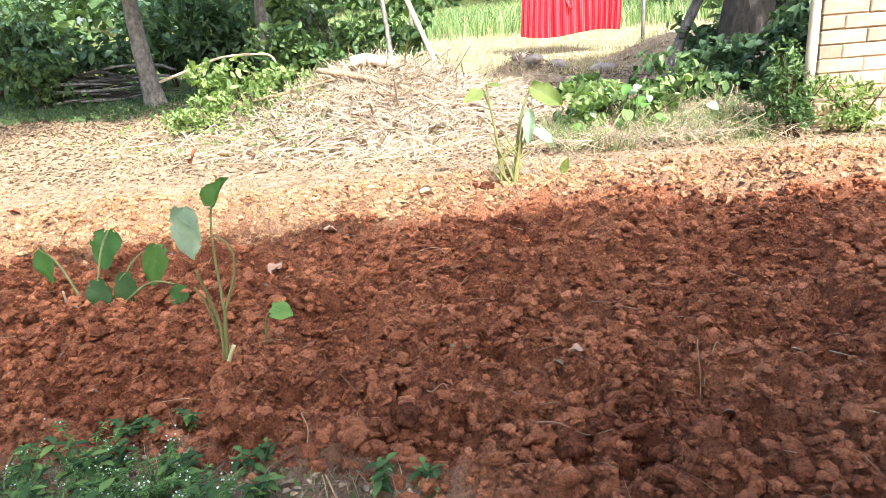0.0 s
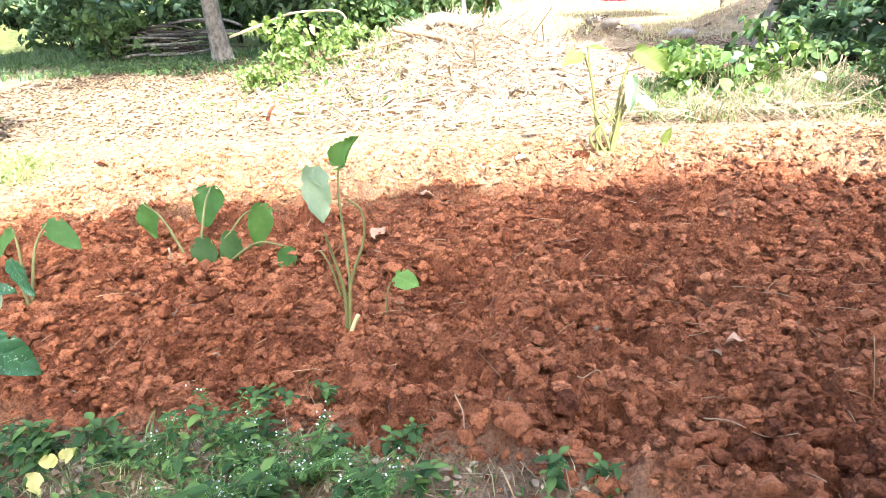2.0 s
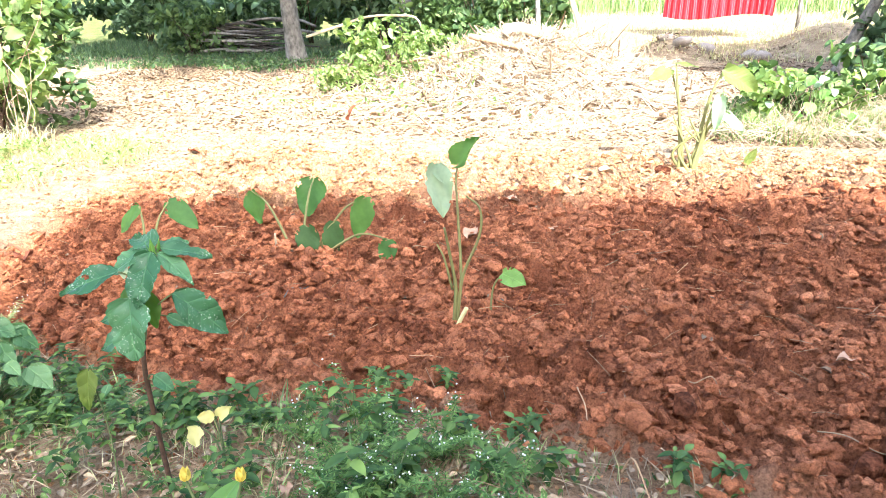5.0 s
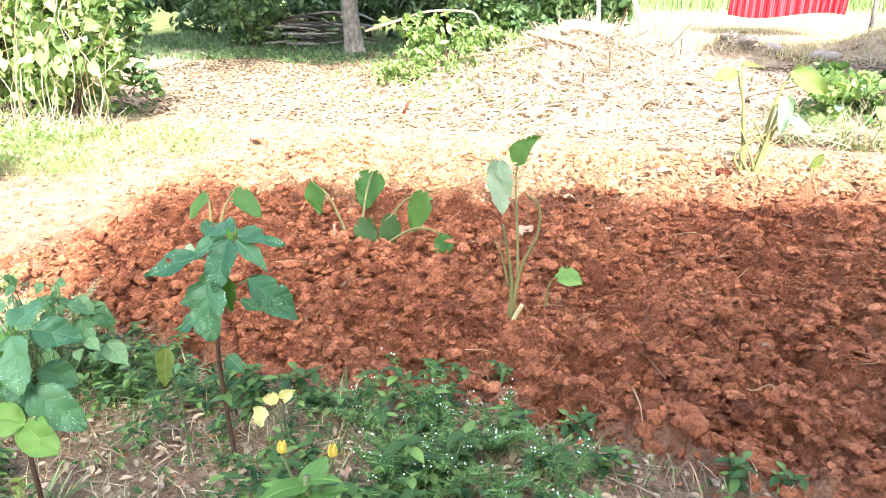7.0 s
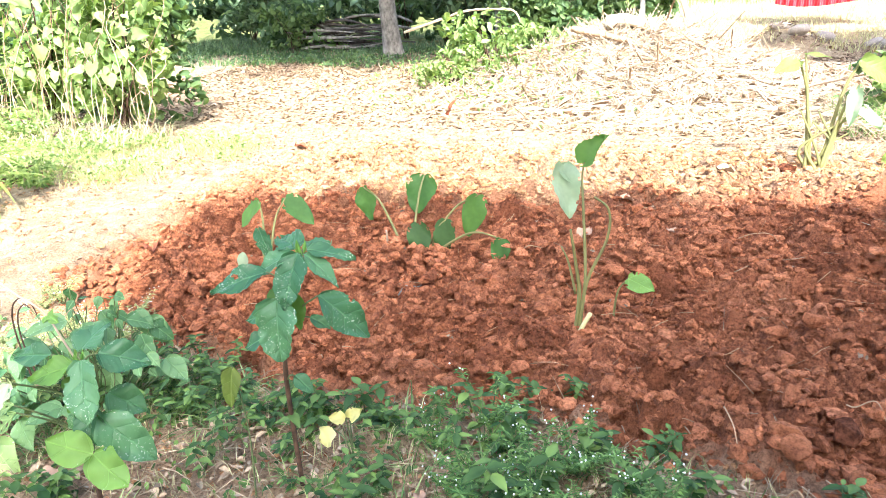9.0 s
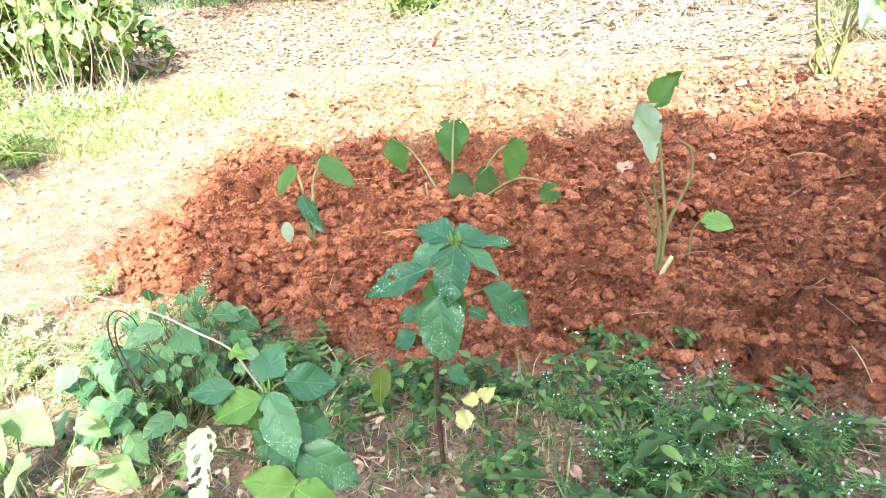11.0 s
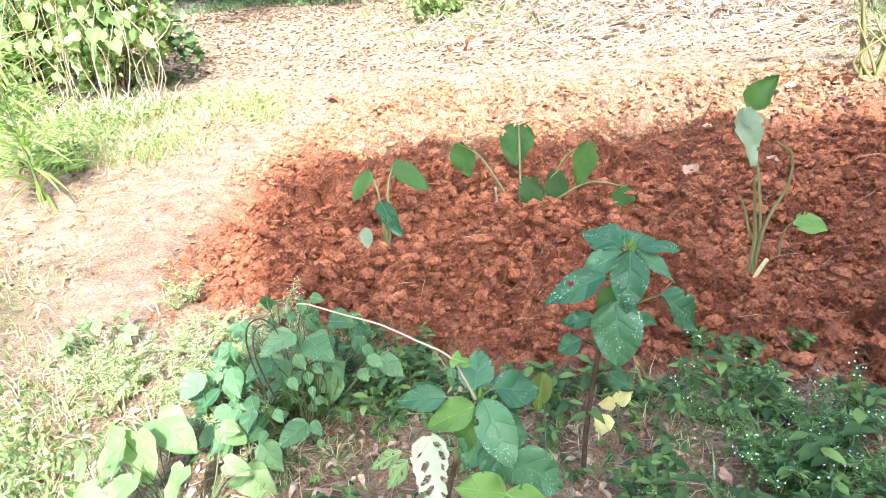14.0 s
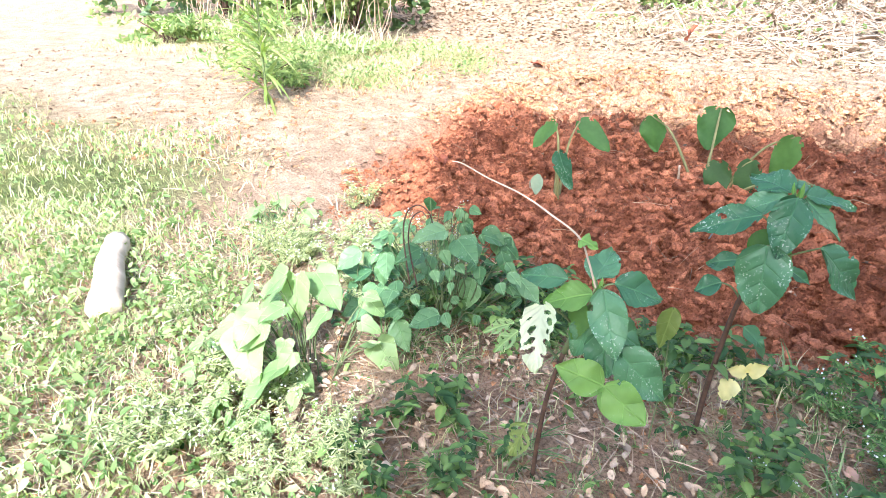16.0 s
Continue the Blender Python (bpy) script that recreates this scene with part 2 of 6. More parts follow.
def noise_at(nt, scale, detail=4.0, rough=0.6, coords="Object"):
    tc = nt.nodes.new("ShaderNodeTexCoord")
    n = mk(nt, "TexNoise", Scale=scale, Detail=detail, Roughness=rough)
    nt.links.new(tc.outputs[coords], n.inputs["Vector"])
    return n.outputs["Fac"]


def bump(nt, bsdf, height, strength, dist):
    b = mk(nt, "Bump", Strength=strength, Distance=dist)
    nt.links.new(height, b.inputs["Height"])
    nt.links.new(b.outputs[0], bsdf.inputs["Normal"])


def random_of(nt, island):
    if island:
        return nt.nodes.new("ShaderNodeNewGeometry").outputs["Random Per Island"]
    return nt.nodes.new("ShaderNodeObjectInfo").outputs["Random"]


RED_EARTH = [(0.3, (0.25, 0.091, 0.042)), (0.5, (0.40, 0.158, 0.076)), (0.72, (0.52, 0.228, 0.116))]
# Ground under the lumps, toned darker to paint the shade in their gaps.
GAP_SHADE_EARTH = [(0.3, (0.21, 0.072, 0.033)), (0.5, (0.36, 0.138, 0.066)), (0.72, (0.48, 0.205, 0.102))]
WET_EARTH = [(0.3, (0.12, 0.042, 0.02)), (0.5, (0.20, 0.074, 0.036)), (0.72, (0.28, 0.11, 0.056))]
# Paler earth: the sun's brightness on the soil is put into these tones.
SUNLIT_EARTH = [(0.3, (0.37, 0.185, 0.085)), (0.5, (0.50, 0.285, 0.145)), (0.72, (0.60, 0.40, 0.24))]


def soil_mat(name, island=None, tones=RED_EARTH, k=1.0, dark=0.7):
    m, nt, b = nodes_of(name)
    col = ramp(nt, noise_at(nt, 1.7, 5), tones)
    fine = ramp(nt, noise_at(nt, 75 * k, 6, 0.75), [(0.34, (0.42, 0.4, 0.38)), (0.52, (1.02, 1.0, 0.98)), (0.7, (1.42, 1.38, 1.34))])
    col = mixc(nt, 1.0, col, fine, "MULTIPLY")
    col = mixc(nt, 1.0, col, ramp(nt, noise_at(nt, 9 * k, 3, 0.6), [(0.32, (0.78, 0.74, 0.72)), (0.66, (1.38, 1.38, 1.36))]), "MULTIPLY")
    if island is not None:
        var = ramp(nt, random_of(nt, island), [(0.0, (dark, dark * 0.95, dark * 0.92)), (0.4, (0.98, 0.98, 0.98)), (1.0, (1.22, 1.23, 1.23))])
        col = mixc(nt, 1.0, col, var, "MULTIPLY")
    nt.links.new(col, b.inputs["Base Color"])
    b.inputs["Roughness"].default_value = 0.95
    b.inputs["Specular IOR Level"].default_value = 0.15
    bump(nt, b, noise_at(nt, 60 * k, 8, 0.8), 1.0, 0.02)
    return m


def leaf_mat(name, dark, light, island=True, spots=0.0, rough=0.45, through=0.35, vein=0.0):
    m, nt, b = nodes_of(name)
    col = ramp(nt, random_of(nt, island), [(0.0, dark), (0.6, tuple((p + q) / 2 for p, q in zip(dark, light))), (1.0, light)])
    col = mixc(nt, 1.0, col, ramp(nt, noise_at(nt, 9, 3), [(0.3, (0.75, 0.78, 0.75)), (0.7, (1.2, 1.18, 1.15))]), "MULTIPLY")
    if spots:
        sp = ramp(nt, noise_at(nt, 170, 2, 0.5), [(0.68 - spots * 0.1, (0, 0, 0)), (0.72 - spots * 0.1, (1, 1, 1))])
        patch = ramp(nt, noise_at(nt, 8, 2), [(0.42, (0, 0, 0)), (0.6, (1, 1, 1))])
        both = mixc(nt, 1.0, sp, patch, "MULTIPLY")
        col = mixc(nt, both, col, (0.55, 0.62, 0.55))
    relief = noise_at(nt, 30, 4)
    if vein:
        tc = nt.nodes.new("ShaderNodeTexCoord")
        sx = nt.nodes.new("ShaderNodeSeparateXYZ")
        nt.links.new(tc.outputs["Object"], sx.inputs[0])

        def calc(op, a, b_=None):
            k = nt.nodes.new("ShaderNodeMath")
            k.operation = op
            for sock, val in zip(k.inputs, (a, b_)):
                if hasattr(val, "links"):
                    nt.links.new(val, sock)
                elif val is not None:
                    sock.default_value = val
            return k.outputs[0]

        ax = calc("ABSOLUTE", sx.outputs[0])
        ribs = calc("POWER", calc("ABSOLUTE", calc("SINE", calc("MULTIPLY", calc("SUBTRACT", sx.outputs[1], calc("MULTIPLY", ax, 0.75)), vein))), 0.5)
        mid = calc("MINIMUM", calc("MULTIPLY", ax, 350.0), 1.0)
        relief = calc("ADD", calc("MULTIPLY", calc("MULTIPLY", ribs, mid), 1.0), calc("MULTIPLY", relief, 0.4))
        pale = calc("SUBTRACT", 1.0, calc("MULTIPLY", mid, calc("MINIMUM", calc("MULTIPLY", ribs, 3.0), 1.0)))
        col = mixc(nt, calc("MULTIPLY", pale, 0.3), col, tuple(min(1.0, 1.8 * c) for c in light))
    nt.links.new(col, b.inputs["Base Color"])
    b.inputs["Roughness"].default_value = rough
    b.inputs["Specular IOR Level"].default_value = 0.28
    bump(nt, b, relief, 0.6 if vein else 0.35, 0.005 if vein else 0.004)
    tr = nt.nodes.new("ShaderNodeBsdfTranslucent")
    nt.links.new(mixc(nt, 1.0, col, (1.35, 1.45, 0.6), "MULTIPLY"), tr.inputs[0])
    mix = nt.nodes.new("ShaderNodeMixShader")
    mix.inputs[0].default_value = through
    nt.links.new(b.outputs[0], mix.inputs[1])
    nt.links.new(tr.outputs[0], mix.inputs[2])
    nt.links.new(mix.outputs[0], nt.nodes["Material Output"].inputs[0])
    return m


def plain_mat(name, a, b_, scale=12.0, rough=0.8, relief=0.4, dist=0.01, island=None, stretch=None, metal=0.0):
    m, nt, b = nodes_of(name)
    tc = nt.nodes.new("ShaderNodeTexCoord")
    mp = nt.nodes.new("ShaderNodeMapping")
    mp.inputs["Scale"].default_value = stretch or (1, 1, 1)
    nt.links.new(tc.outputs["Object"], mp.inputs[0])
    n = mk(nt, "TexNoise", Scale=scale, Detail=6.0, Roughness=0.65)
    nt.links.new(mp.outputs[0], n.inputs["Vector"])
    col = ramp(nt, n.outputs["Fac"], [(0.3, a), (0.7, b_)])
    col = mixc(nt, 1.0, col, ramp(nt, noise_at(nt, scale * 0.17, 3), [(0.3, (0.8, 0.8, 0.8)), (0.7, (1.15, 1.15, 1.15))]), "MULTIPLY")
    if island is not None:
        col = mixc(nt, 1.0, col, ramp(nt, random_of(nt, island), [(0, (0.6, 0.6, 0.6)), (1, (1.35, 1.3, 1.25))]), "MULTIPLY")
    nt.links.new(col, b.inputs["Base Color"])
    b.inputs["Roughness"].default_value, b.inputs["Metallic"].default_value = rough, metal
    b.inputs["Specular IOR Level"].default_value = 0.25
    bump(nt, b, n.outputs["Fac"], relief, dist)
    return m


SOIL_CLOD = soil_mat("dug_red_soil_lumps", False, RED_EARTH, 0.04)
SOIL_CRUMB = soil_mat("dug_red_soil_crumbs", True)
# Serves the sunlit-toned lumps beyond the shadow and tan crumbs among weeds.
SUNLIT_TAN_CRUMB = soil_mat("sunlit_tan_soil_crumbs", True, SUNLIT_EARTH, 1.0, 0.55)
LITTER = plain_mat("dry_leaf_litter", (0.11, 0.068, 0.04), (0.46, 0.34, 0.225), 30, 0.85, 0.2, 0.003, True)
STRAW = plain_mat("dry_straw", (0.30, 0.22, 0.135), (0.58, 0.49, 0.35), 25, 0.75, 0.2, 0.003, True)
BED_STRAW = plain_mat("earthy_straw", (0.26, 0.16, 0.09), (0.50, 0.36, 0.22), 25, 0.8, 0.2, 0.003, True)
STICK = plain_mat("weathered_sticks", (0.20, 0.13, 0.08), (0.42, 0.31, 0.20), 30, 0.85, 0.5, 0.004, True)
BARK = plain_mat("grey_brown_bark", (0.07, 0.063, 0.055), (0.36, 0.335, 0.30), 11, 0.9, 0.9, 0.03, None, (1, 1, 0.6))
PALE_WOOD = plain_mat("bleached_wood", (0.42, 0.33, 0.22), (0.66, 0.56, 0.42), 12, 0.8, 0.6, 0.01, None, (1, 1, 0.3))
BRICK = plain_mat("mud_brick", (0.36, 0.27, 0.175), (0.54, 0.43, 0.30), 10, 0.92, 0.7, 0.008, False)
MORTAR = plain_mat("mud_mortar", (0.24, 0.16, 0.10), (0.36, 0.25, 0.16), 20, 0.95, 0.8, 0.01)
# For unseen walls; tone picked dark to keep their bounce off the bed.
HOUSE_WALL = plain_mat("mud_plaster", (0.15, 0.10, 0.07), (0.27, 0.19, 0.13), 3, 0.95, 0.5, 0.01)
GRASS = leaf_mat("grass_blades", (0.08, 0.16, 0.045), (0.42, 0.50, 0.24), True, 0, 0.5, 0.3)
# Paler copy of GRASS, carrying the sunlit brightness in its colour.
LAWN = leaf_mat("sunlit_lawn_blades", (0.22, 0.28, 0.10), (0.62, 0.63, 0.37), True, 0, 0.5, 0.35)
VERGE = leaf_mat("withered_verge_grass", (0.28, 0.29, 0.12), (0.62, 0.59, 0.34), True, 0, 0.55, 0.3)
SPIKE = leaf_mat("long_narrow_leaf", (0.19, 0.27, 0.07), (0.36, 0.45, 0.16), False, 0, 0.5, 0.4)
DRYGRASS = leaf_mat("dry_grass", (0.40, 0.36, 0.21), (0.70, 0.65, 0.47), True, 0, 0.6, 0.3)
WEED = leaf_mat("weed_leaf", (0.03, 0.08, 0.022), (0.22, 0.34, 0.09), True, 0, 0.45, 0.25)
WEED_STEM = plain_mat("weed_stem", (0.09, 0.13, 0.05), (0.17, 0.20, 0.08), 20, 0.7, 0.2, 0.002)
FERNY = leaf_mat("ferny_weed_leaf", (0.045, 0.12, 0.03), (0.26, 0.42, 0.13), True, 0, 0.55, 0.25)
PETAL = plain_mat("white_flower_head", (0.72, 0.73, 0.68), (0.82, 0.83, 0.78), 60, 0.7, 0.1, 0.001)
YELLOW_LEAF = leaf_mat("yellowed_leaf", (0.66, 0.58, 0.22), (0.78, 0.72, 0.38), False, 0.2, 0.5, 0.3)
YELLOW_PETAL = plain_mat("yellow_petal", (0.80, 0.64, 0.10), (0.88, 0.76, 0.24), 40, 0.6, 0.1, 0.001)
SAPLING = leaf_mat("sapling_leaf", (0.042, 0.13, 0.06), (0.11, 0.245, 0.12), False, 0.7, 0.33, 0.22, 75.0)
PALE_LEAF = leaf_mat("pale_green_leaf", (0.13, 0.27, 0.06), (0.20, 0.36, 0.09), False, 0.25, 0.45, 0.35, 60.0)
# Lighter leaf copy with the sun's glare put into its colour.
SUN_LEAF = leaf_mat("sunlit_tone_green_leaf", (0.19, 0.31, 0.11), (0.30, 0.42, 0.18), False, 0.25, 0.5, 0.35, 60.0)
OLIVE_LEAF = leaf_mat("olive_taro_leaf", (0.17, 0.23, 0.06), (0.25, 0.31, 0.10), False, 0.0, 0.5, 0.4, 80.0)
LACE = leaf_mat("chewed_pale_leaf", (0.60, 0.64, 0.46), (0.72, 0.75, 0.58), False, 0.2, 0.55, 0.4)
BUSH_LEAF = leaf_mat("bean_leaf", (0.07, 0.165, 0.065), (0.18, 0.31, 0.14), False, 0.5, 0.42, 0.25, 90.0)
TARO = leaf_mat("taro_leaf", (0.06, 0.15, 0.035), (0.12, 0.24, 0.06), False, 0.0, 0.55, 0.35)
TARO_BACK = leaf_mat("taro_leaf_underside", (0.30, 0.40, 0.28), (0.36, 0.46, 0.33), False, 0.0, 0.6, 0.3)
# Darker copy of TARO that paints shade onto the low inner blades.
TARO_SHADE = leaf_mat("shaded_taro_leaf", (0.04, 0.09, 0.028), (0.075, 0.15, 0.045), False, 0.0, 0.55, 0.25)
TARO_STEM = plain_mat("taro_stalk", (0.15, 0.14, 0.05), (0.27, 0.27, 0.10), 14, 0.6, 0.2, 0.003, None, (1, 1, 0.2))
DARK_STEM = plain_mat("dark_woody_stem", (0.045, 0.028, 0.018), (0.12, 0.07, 0.045), 40, 0.8, 0.5, 0.003)
SHRUB = leaf_mat("shrub_leaf", (0.05, 0.10, 0.04), (0.20, 0.29, 0.11), True, 0, 0.45, 0.3)
SHRUB_DARK = leaf_mat("deep_green_leaf", (0.05, 0.095, 0.055), (0.185, 0.275, 0.145), True, 0, 0.45, 0.3)
SHRUB_PALE = leaf_mat("yellow_green_vine_leaf", (0.12, 0.20, 0.06), (0.40, 0.49, 0.21), True, 0, 0.5, 0.4)
CUT_STALK = plain_mat("cut_taro_stalk", (0.55, 0.52, 0.22), (0.74, 0.70, 0.40), 30, 0.6, 0.2, 0.002)
HEAP_STRAW = plain_mat("bleached_heap_straw", (0.34, 0.26, 0.17), (0.72, 0.64, 0.50), 25, 0.75, 0.2, 0.003, True)
# Bark darkened to hold the tree shade on the thick trunk and wood pile.
SHADED_BARK = plain_mat("shade_darkened_bark", (0.035, 0.032, 0.03), (0.11, 0.095, 0.08), 14, 0.9, 0.9, 0.03, None, (1, 1, 0.25))
EDGE_LITTER = plain_mat("bleached_leaf_litter", (0.22, 0.15, 0.09), (0.60, 0.48, 0.33), 30, 0.85, 0.2, 0.003, True)
STONE = plain_mat("pale_field_stone", (0.30, 0.25, 0.21), (0.48, 0.42, 0.36), 8, 0.9, 0.6, 0.02)


def ground_material():
    m, nt, b = nodes_of("garden_ground")
    red = ramp(nt, noise_at(nt, 1.7, 5), GAP_SHADE_EARTH)
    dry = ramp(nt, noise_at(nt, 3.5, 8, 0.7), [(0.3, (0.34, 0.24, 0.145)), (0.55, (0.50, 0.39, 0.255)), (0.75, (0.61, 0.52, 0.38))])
    green = ramp(nt, noise_at(nt, 2.5, 8, 0.7), [(0.3, (0.10, 0.13, 0.045)), (0.55, (0.19, 0.22, 0.07)), (0.75, (0.34, 0.28, 0.14))])
    at = nt.nodes.new("ShaderNodeAttribute")
    at.attribute_name = "cover"
    sep = nt.nodes.new("ShaderNodeSeparateColor")
    nt.links.new(at.outputs["Color"], sep.inputs[0])
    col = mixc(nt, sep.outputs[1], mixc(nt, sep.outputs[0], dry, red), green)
    col = mixc(nt, 1.0, col, ramp(nt, noise_at(nt, 75, 6, 0.75), [(0.34, (0.42, 0.4, 0.38)), (0.52, (1.0, 0.98, 0.97)), (0.7, (1.4, 1.36, 1.32))]), "MULTIPLY")
    col = mixc(nt, 1.0, col, ramp(nt, noise_at(nt, 9, 3, 0.6), [(0.32, (0.78, 0.76, 0.74)), (0.66, (1.22, 1.22, 1.22))]), "MULTIPLY")
    nt.links.new(col, b.inputs["Base Color"])
    b.inputs["Roughness"].default_value = 0.95
    b.inputs["Specular IOR Level"].default_value = 0.15
    bump(nt, b, noise_at(nt, 60, 8, 0.8), 1.0, 0.035)
    return m


# ---- the ground, one sheet to the horizon ----
def axis_lines(lo, hi, fine, far):
    a = list(np.arange(lo, hi, fine))
    d, v = fine, hi
    up = []
    while v < far:
        up.append(v)
        d *= 1.12
        v += d
    d, v = fine * 1.12, lo - fine * 1.12
    down = []
    while v > -far:
        down.append(v)
        d *= 1.12
        v -= d
    return np.array(down[::-1] + a + up + [far])


gx, gy = axis_lines(-3.4, 3.8, 0.019, 700), axis_lines(1.7, 6.2, 0.019, 700)
GX, GY = np.meshgrid(gx, gy)
GZ = gz(GX, GY)
nx, ny = len(gx), len(gy)
vid = np.arange(nx * ny).reshape(ny, nx)
quads = np.stack([vid[:-1, :-1], vid[:-1, 1:], vid[1:, 1:], vid[1:, :-1]], -1).reshape(-1, 4)
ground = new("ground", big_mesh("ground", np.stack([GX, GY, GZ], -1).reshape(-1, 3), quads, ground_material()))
tagged(ground, "dug red soil bed with dry littered earth and grass around", "ground", kind="structure")
cover = ground.data.color_attributes.new("cover", "FLOAT_COLOR", "POINT")
# Sunlight painted in: red fades where the ground lies outside the house shadow.
sunlit_fade = 0.6 * np.maximum(step(4.7, 6.2, GY + 0.8 * vnoise(GX * 1.5, GY * 1.5, 11) - 0.1 * GX), 1 - step(-3.9, -3.0, GX + 0.5 * vnoise(GX * 2, GY * 2, 12)))
redness = np.maximum(bed_mask(GX, GY), 0.16 * (1 - step(6.5, 8.5, GY)) * step(-5.5, -3, GX)) * (1 - sunlit_fade)
redness = np.maximum(redness, 0.25 * (GY < 3) * (GX > -1.75 - 0.45 * np.clip(GY - 0.5, 0, 3)))
greens = np.maximum(step(-3.0, -4.2, GX + 0.8 * vnoise(GX, GY, 8)) * (1 - step(2.2, 3.4, GY + 0.8 * vnoise(GX * 1.5, GY * 1.5, 9))), step(14.5, 17, GY) * (1 - 0.75 * step(-2.5, -0.5, GX) * (1 - step(26, 34, GY))))
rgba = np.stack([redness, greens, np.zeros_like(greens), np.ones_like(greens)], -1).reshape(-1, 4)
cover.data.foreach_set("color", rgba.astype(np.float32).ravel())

# ---- the house behind the camera, whose shadow lies over the bed ----
HX, HY, HH = 1.03, -4.76, 9.6


def box(x0, x1, y0, y1, z0, z1):
    v = [(x, y, z) for z in (z0, z1) for y in (y0, y1) for x in (x0, x1)]
    return v, [(0, 2, 3, 1), (4, 5, 7, 6), (0, 1, 5, 4), (2, 6, 7, 3), (0, 4, 6, 2), (1, 3, 7, 5)]


LOW = 8.7
front = [(HX, -0.2), (12, -0.2), (12, HH), (HX + 1.3, HH), (HX, LOW)]
hv = [(x, HY, z) for x, z in front] + [(x + (8 * 0.558 if i in (0, 3, 4) else 0), HY - 8, z) for i, (x, z) in enumerate(front)]
hf = [(0, 1, 2, 3, 4), (9, 8, 7, 6, 5)] + [(i, i + 5, (i + 1) % 5 + 5, (i + 1) % 5) for i in range(5)]
# Unseen block, added to cut the skylight over one end of the bed.
skylight_block = put("wall_wing", *box(1.9, 12.0, HY + 0.02, -1.1, -0.2, 6.1), HOUSE_WALL, None, "", False)
tagged(skylight_block, "unseen plain wall block added to dim the bed", "wall", kind="structure")
wall = put("wall_house", hv, hf, HOUSE_WALL, None, "", False)
tagged(wall, "plain mud-plastered house wall beside the garden", "wall", kind="structure")


# ---- trees, shrubs and hedges ----
def blob_points(rng, n, rx, ry, rz, hollow=0.55, lumps=9):
    """Points in an uneven crown: lobes of many sizes, with sprays of leaves that stick out of it."""
    out = []
    lobes = [(Vector((rng.uniform(-0.7, 0.7), rng.uniform(-0.6, 0.6), rng.uniform(-0.75, 0.6))), rng.uniform(0.18, 0.52)) for _ in range(lumps)]
    sprays = []
    for _ in range(max(4, lumps)):
        c, r = rng.choice(lobes)
        d = Vector((rng.gauss(0, 1), rng.gauss(0, 1), rng.gauss(0.3, 1))).normalized()
        sprays.append((c + d * r * 0.8, d, rng.uniform(0.25, 0.6)))
    while len(out) < n:
        if rng.random() < 0.16:
            c, d, ln = rng.choice(sprays)
            t = rng.random()
            p = c + d * ln * t + Vector((rng.gauss(0, 0.06), rng.gauss(0, 0.06), rng.gauss(0, 0.06) - 0.15 * t * t))
        else:
            c, r = rng.choice(lobes)
            v = Vector((rng.gauss(0, 1), rng.gauss(0, 1), rng.gauss(0, 1))).normalized() * r * (hollow + (1 - hollow) * rng.random() ** 0.5)
            p = c + v
        out.append((p.x * rx, p.y * ry, p.z * rz))
    return np.array(out)


def shrub(at, size, leaves, leaf_len, mat, label, seed, name="shrub", category="shrub", ratio=0.5, stems=7, group=""):
    rng = random.Random(seed)
    root = thing(name, (at[0], at[1], gzf(at[0], at[1]) - 0.03), label, category, group)
    sx, sy, sz = size
    pieces = []
    for _ in range(stems):
        a, r = rng.uniform(0, 6.28), rng.uniform(0.2, 0.8)
        top = (math.cos(a) * sx * r, math.sin(a) * sy * r, sz * rng.uniform(1.0, 1.7))
        mid = (top[0] * 0.35, top[1] * 0.35, top[2] * 0.5)
        pieces.append(tube(curve_pts([(rng.uniform(-0.08, 0.08), rng.uniform(-0.08, 0.08), 0), mid, top], 4), 0.018, 0.004, 5))
    tagged(put("branchwork", *merge(pieces), DARK_STEM, root), kind="stuff")
    p = blob_points(rng, leaves, sx, sy, sz) + np.array([0, 0, sz * 0.98])
    p = p[p[:, 2] > 0.04]
    ls = np.array([leaf_len * rng.uniform(0.5, 1.35) for _ in range(len(p))])
    v, q = flakes(p, ls, ratio, seed, 0.35)
    foliage = new("foliage", big_mesh("foliage", v, q, mat))
    foliage.parent = root
    tagged(foliage, kind="stuff")
    return root


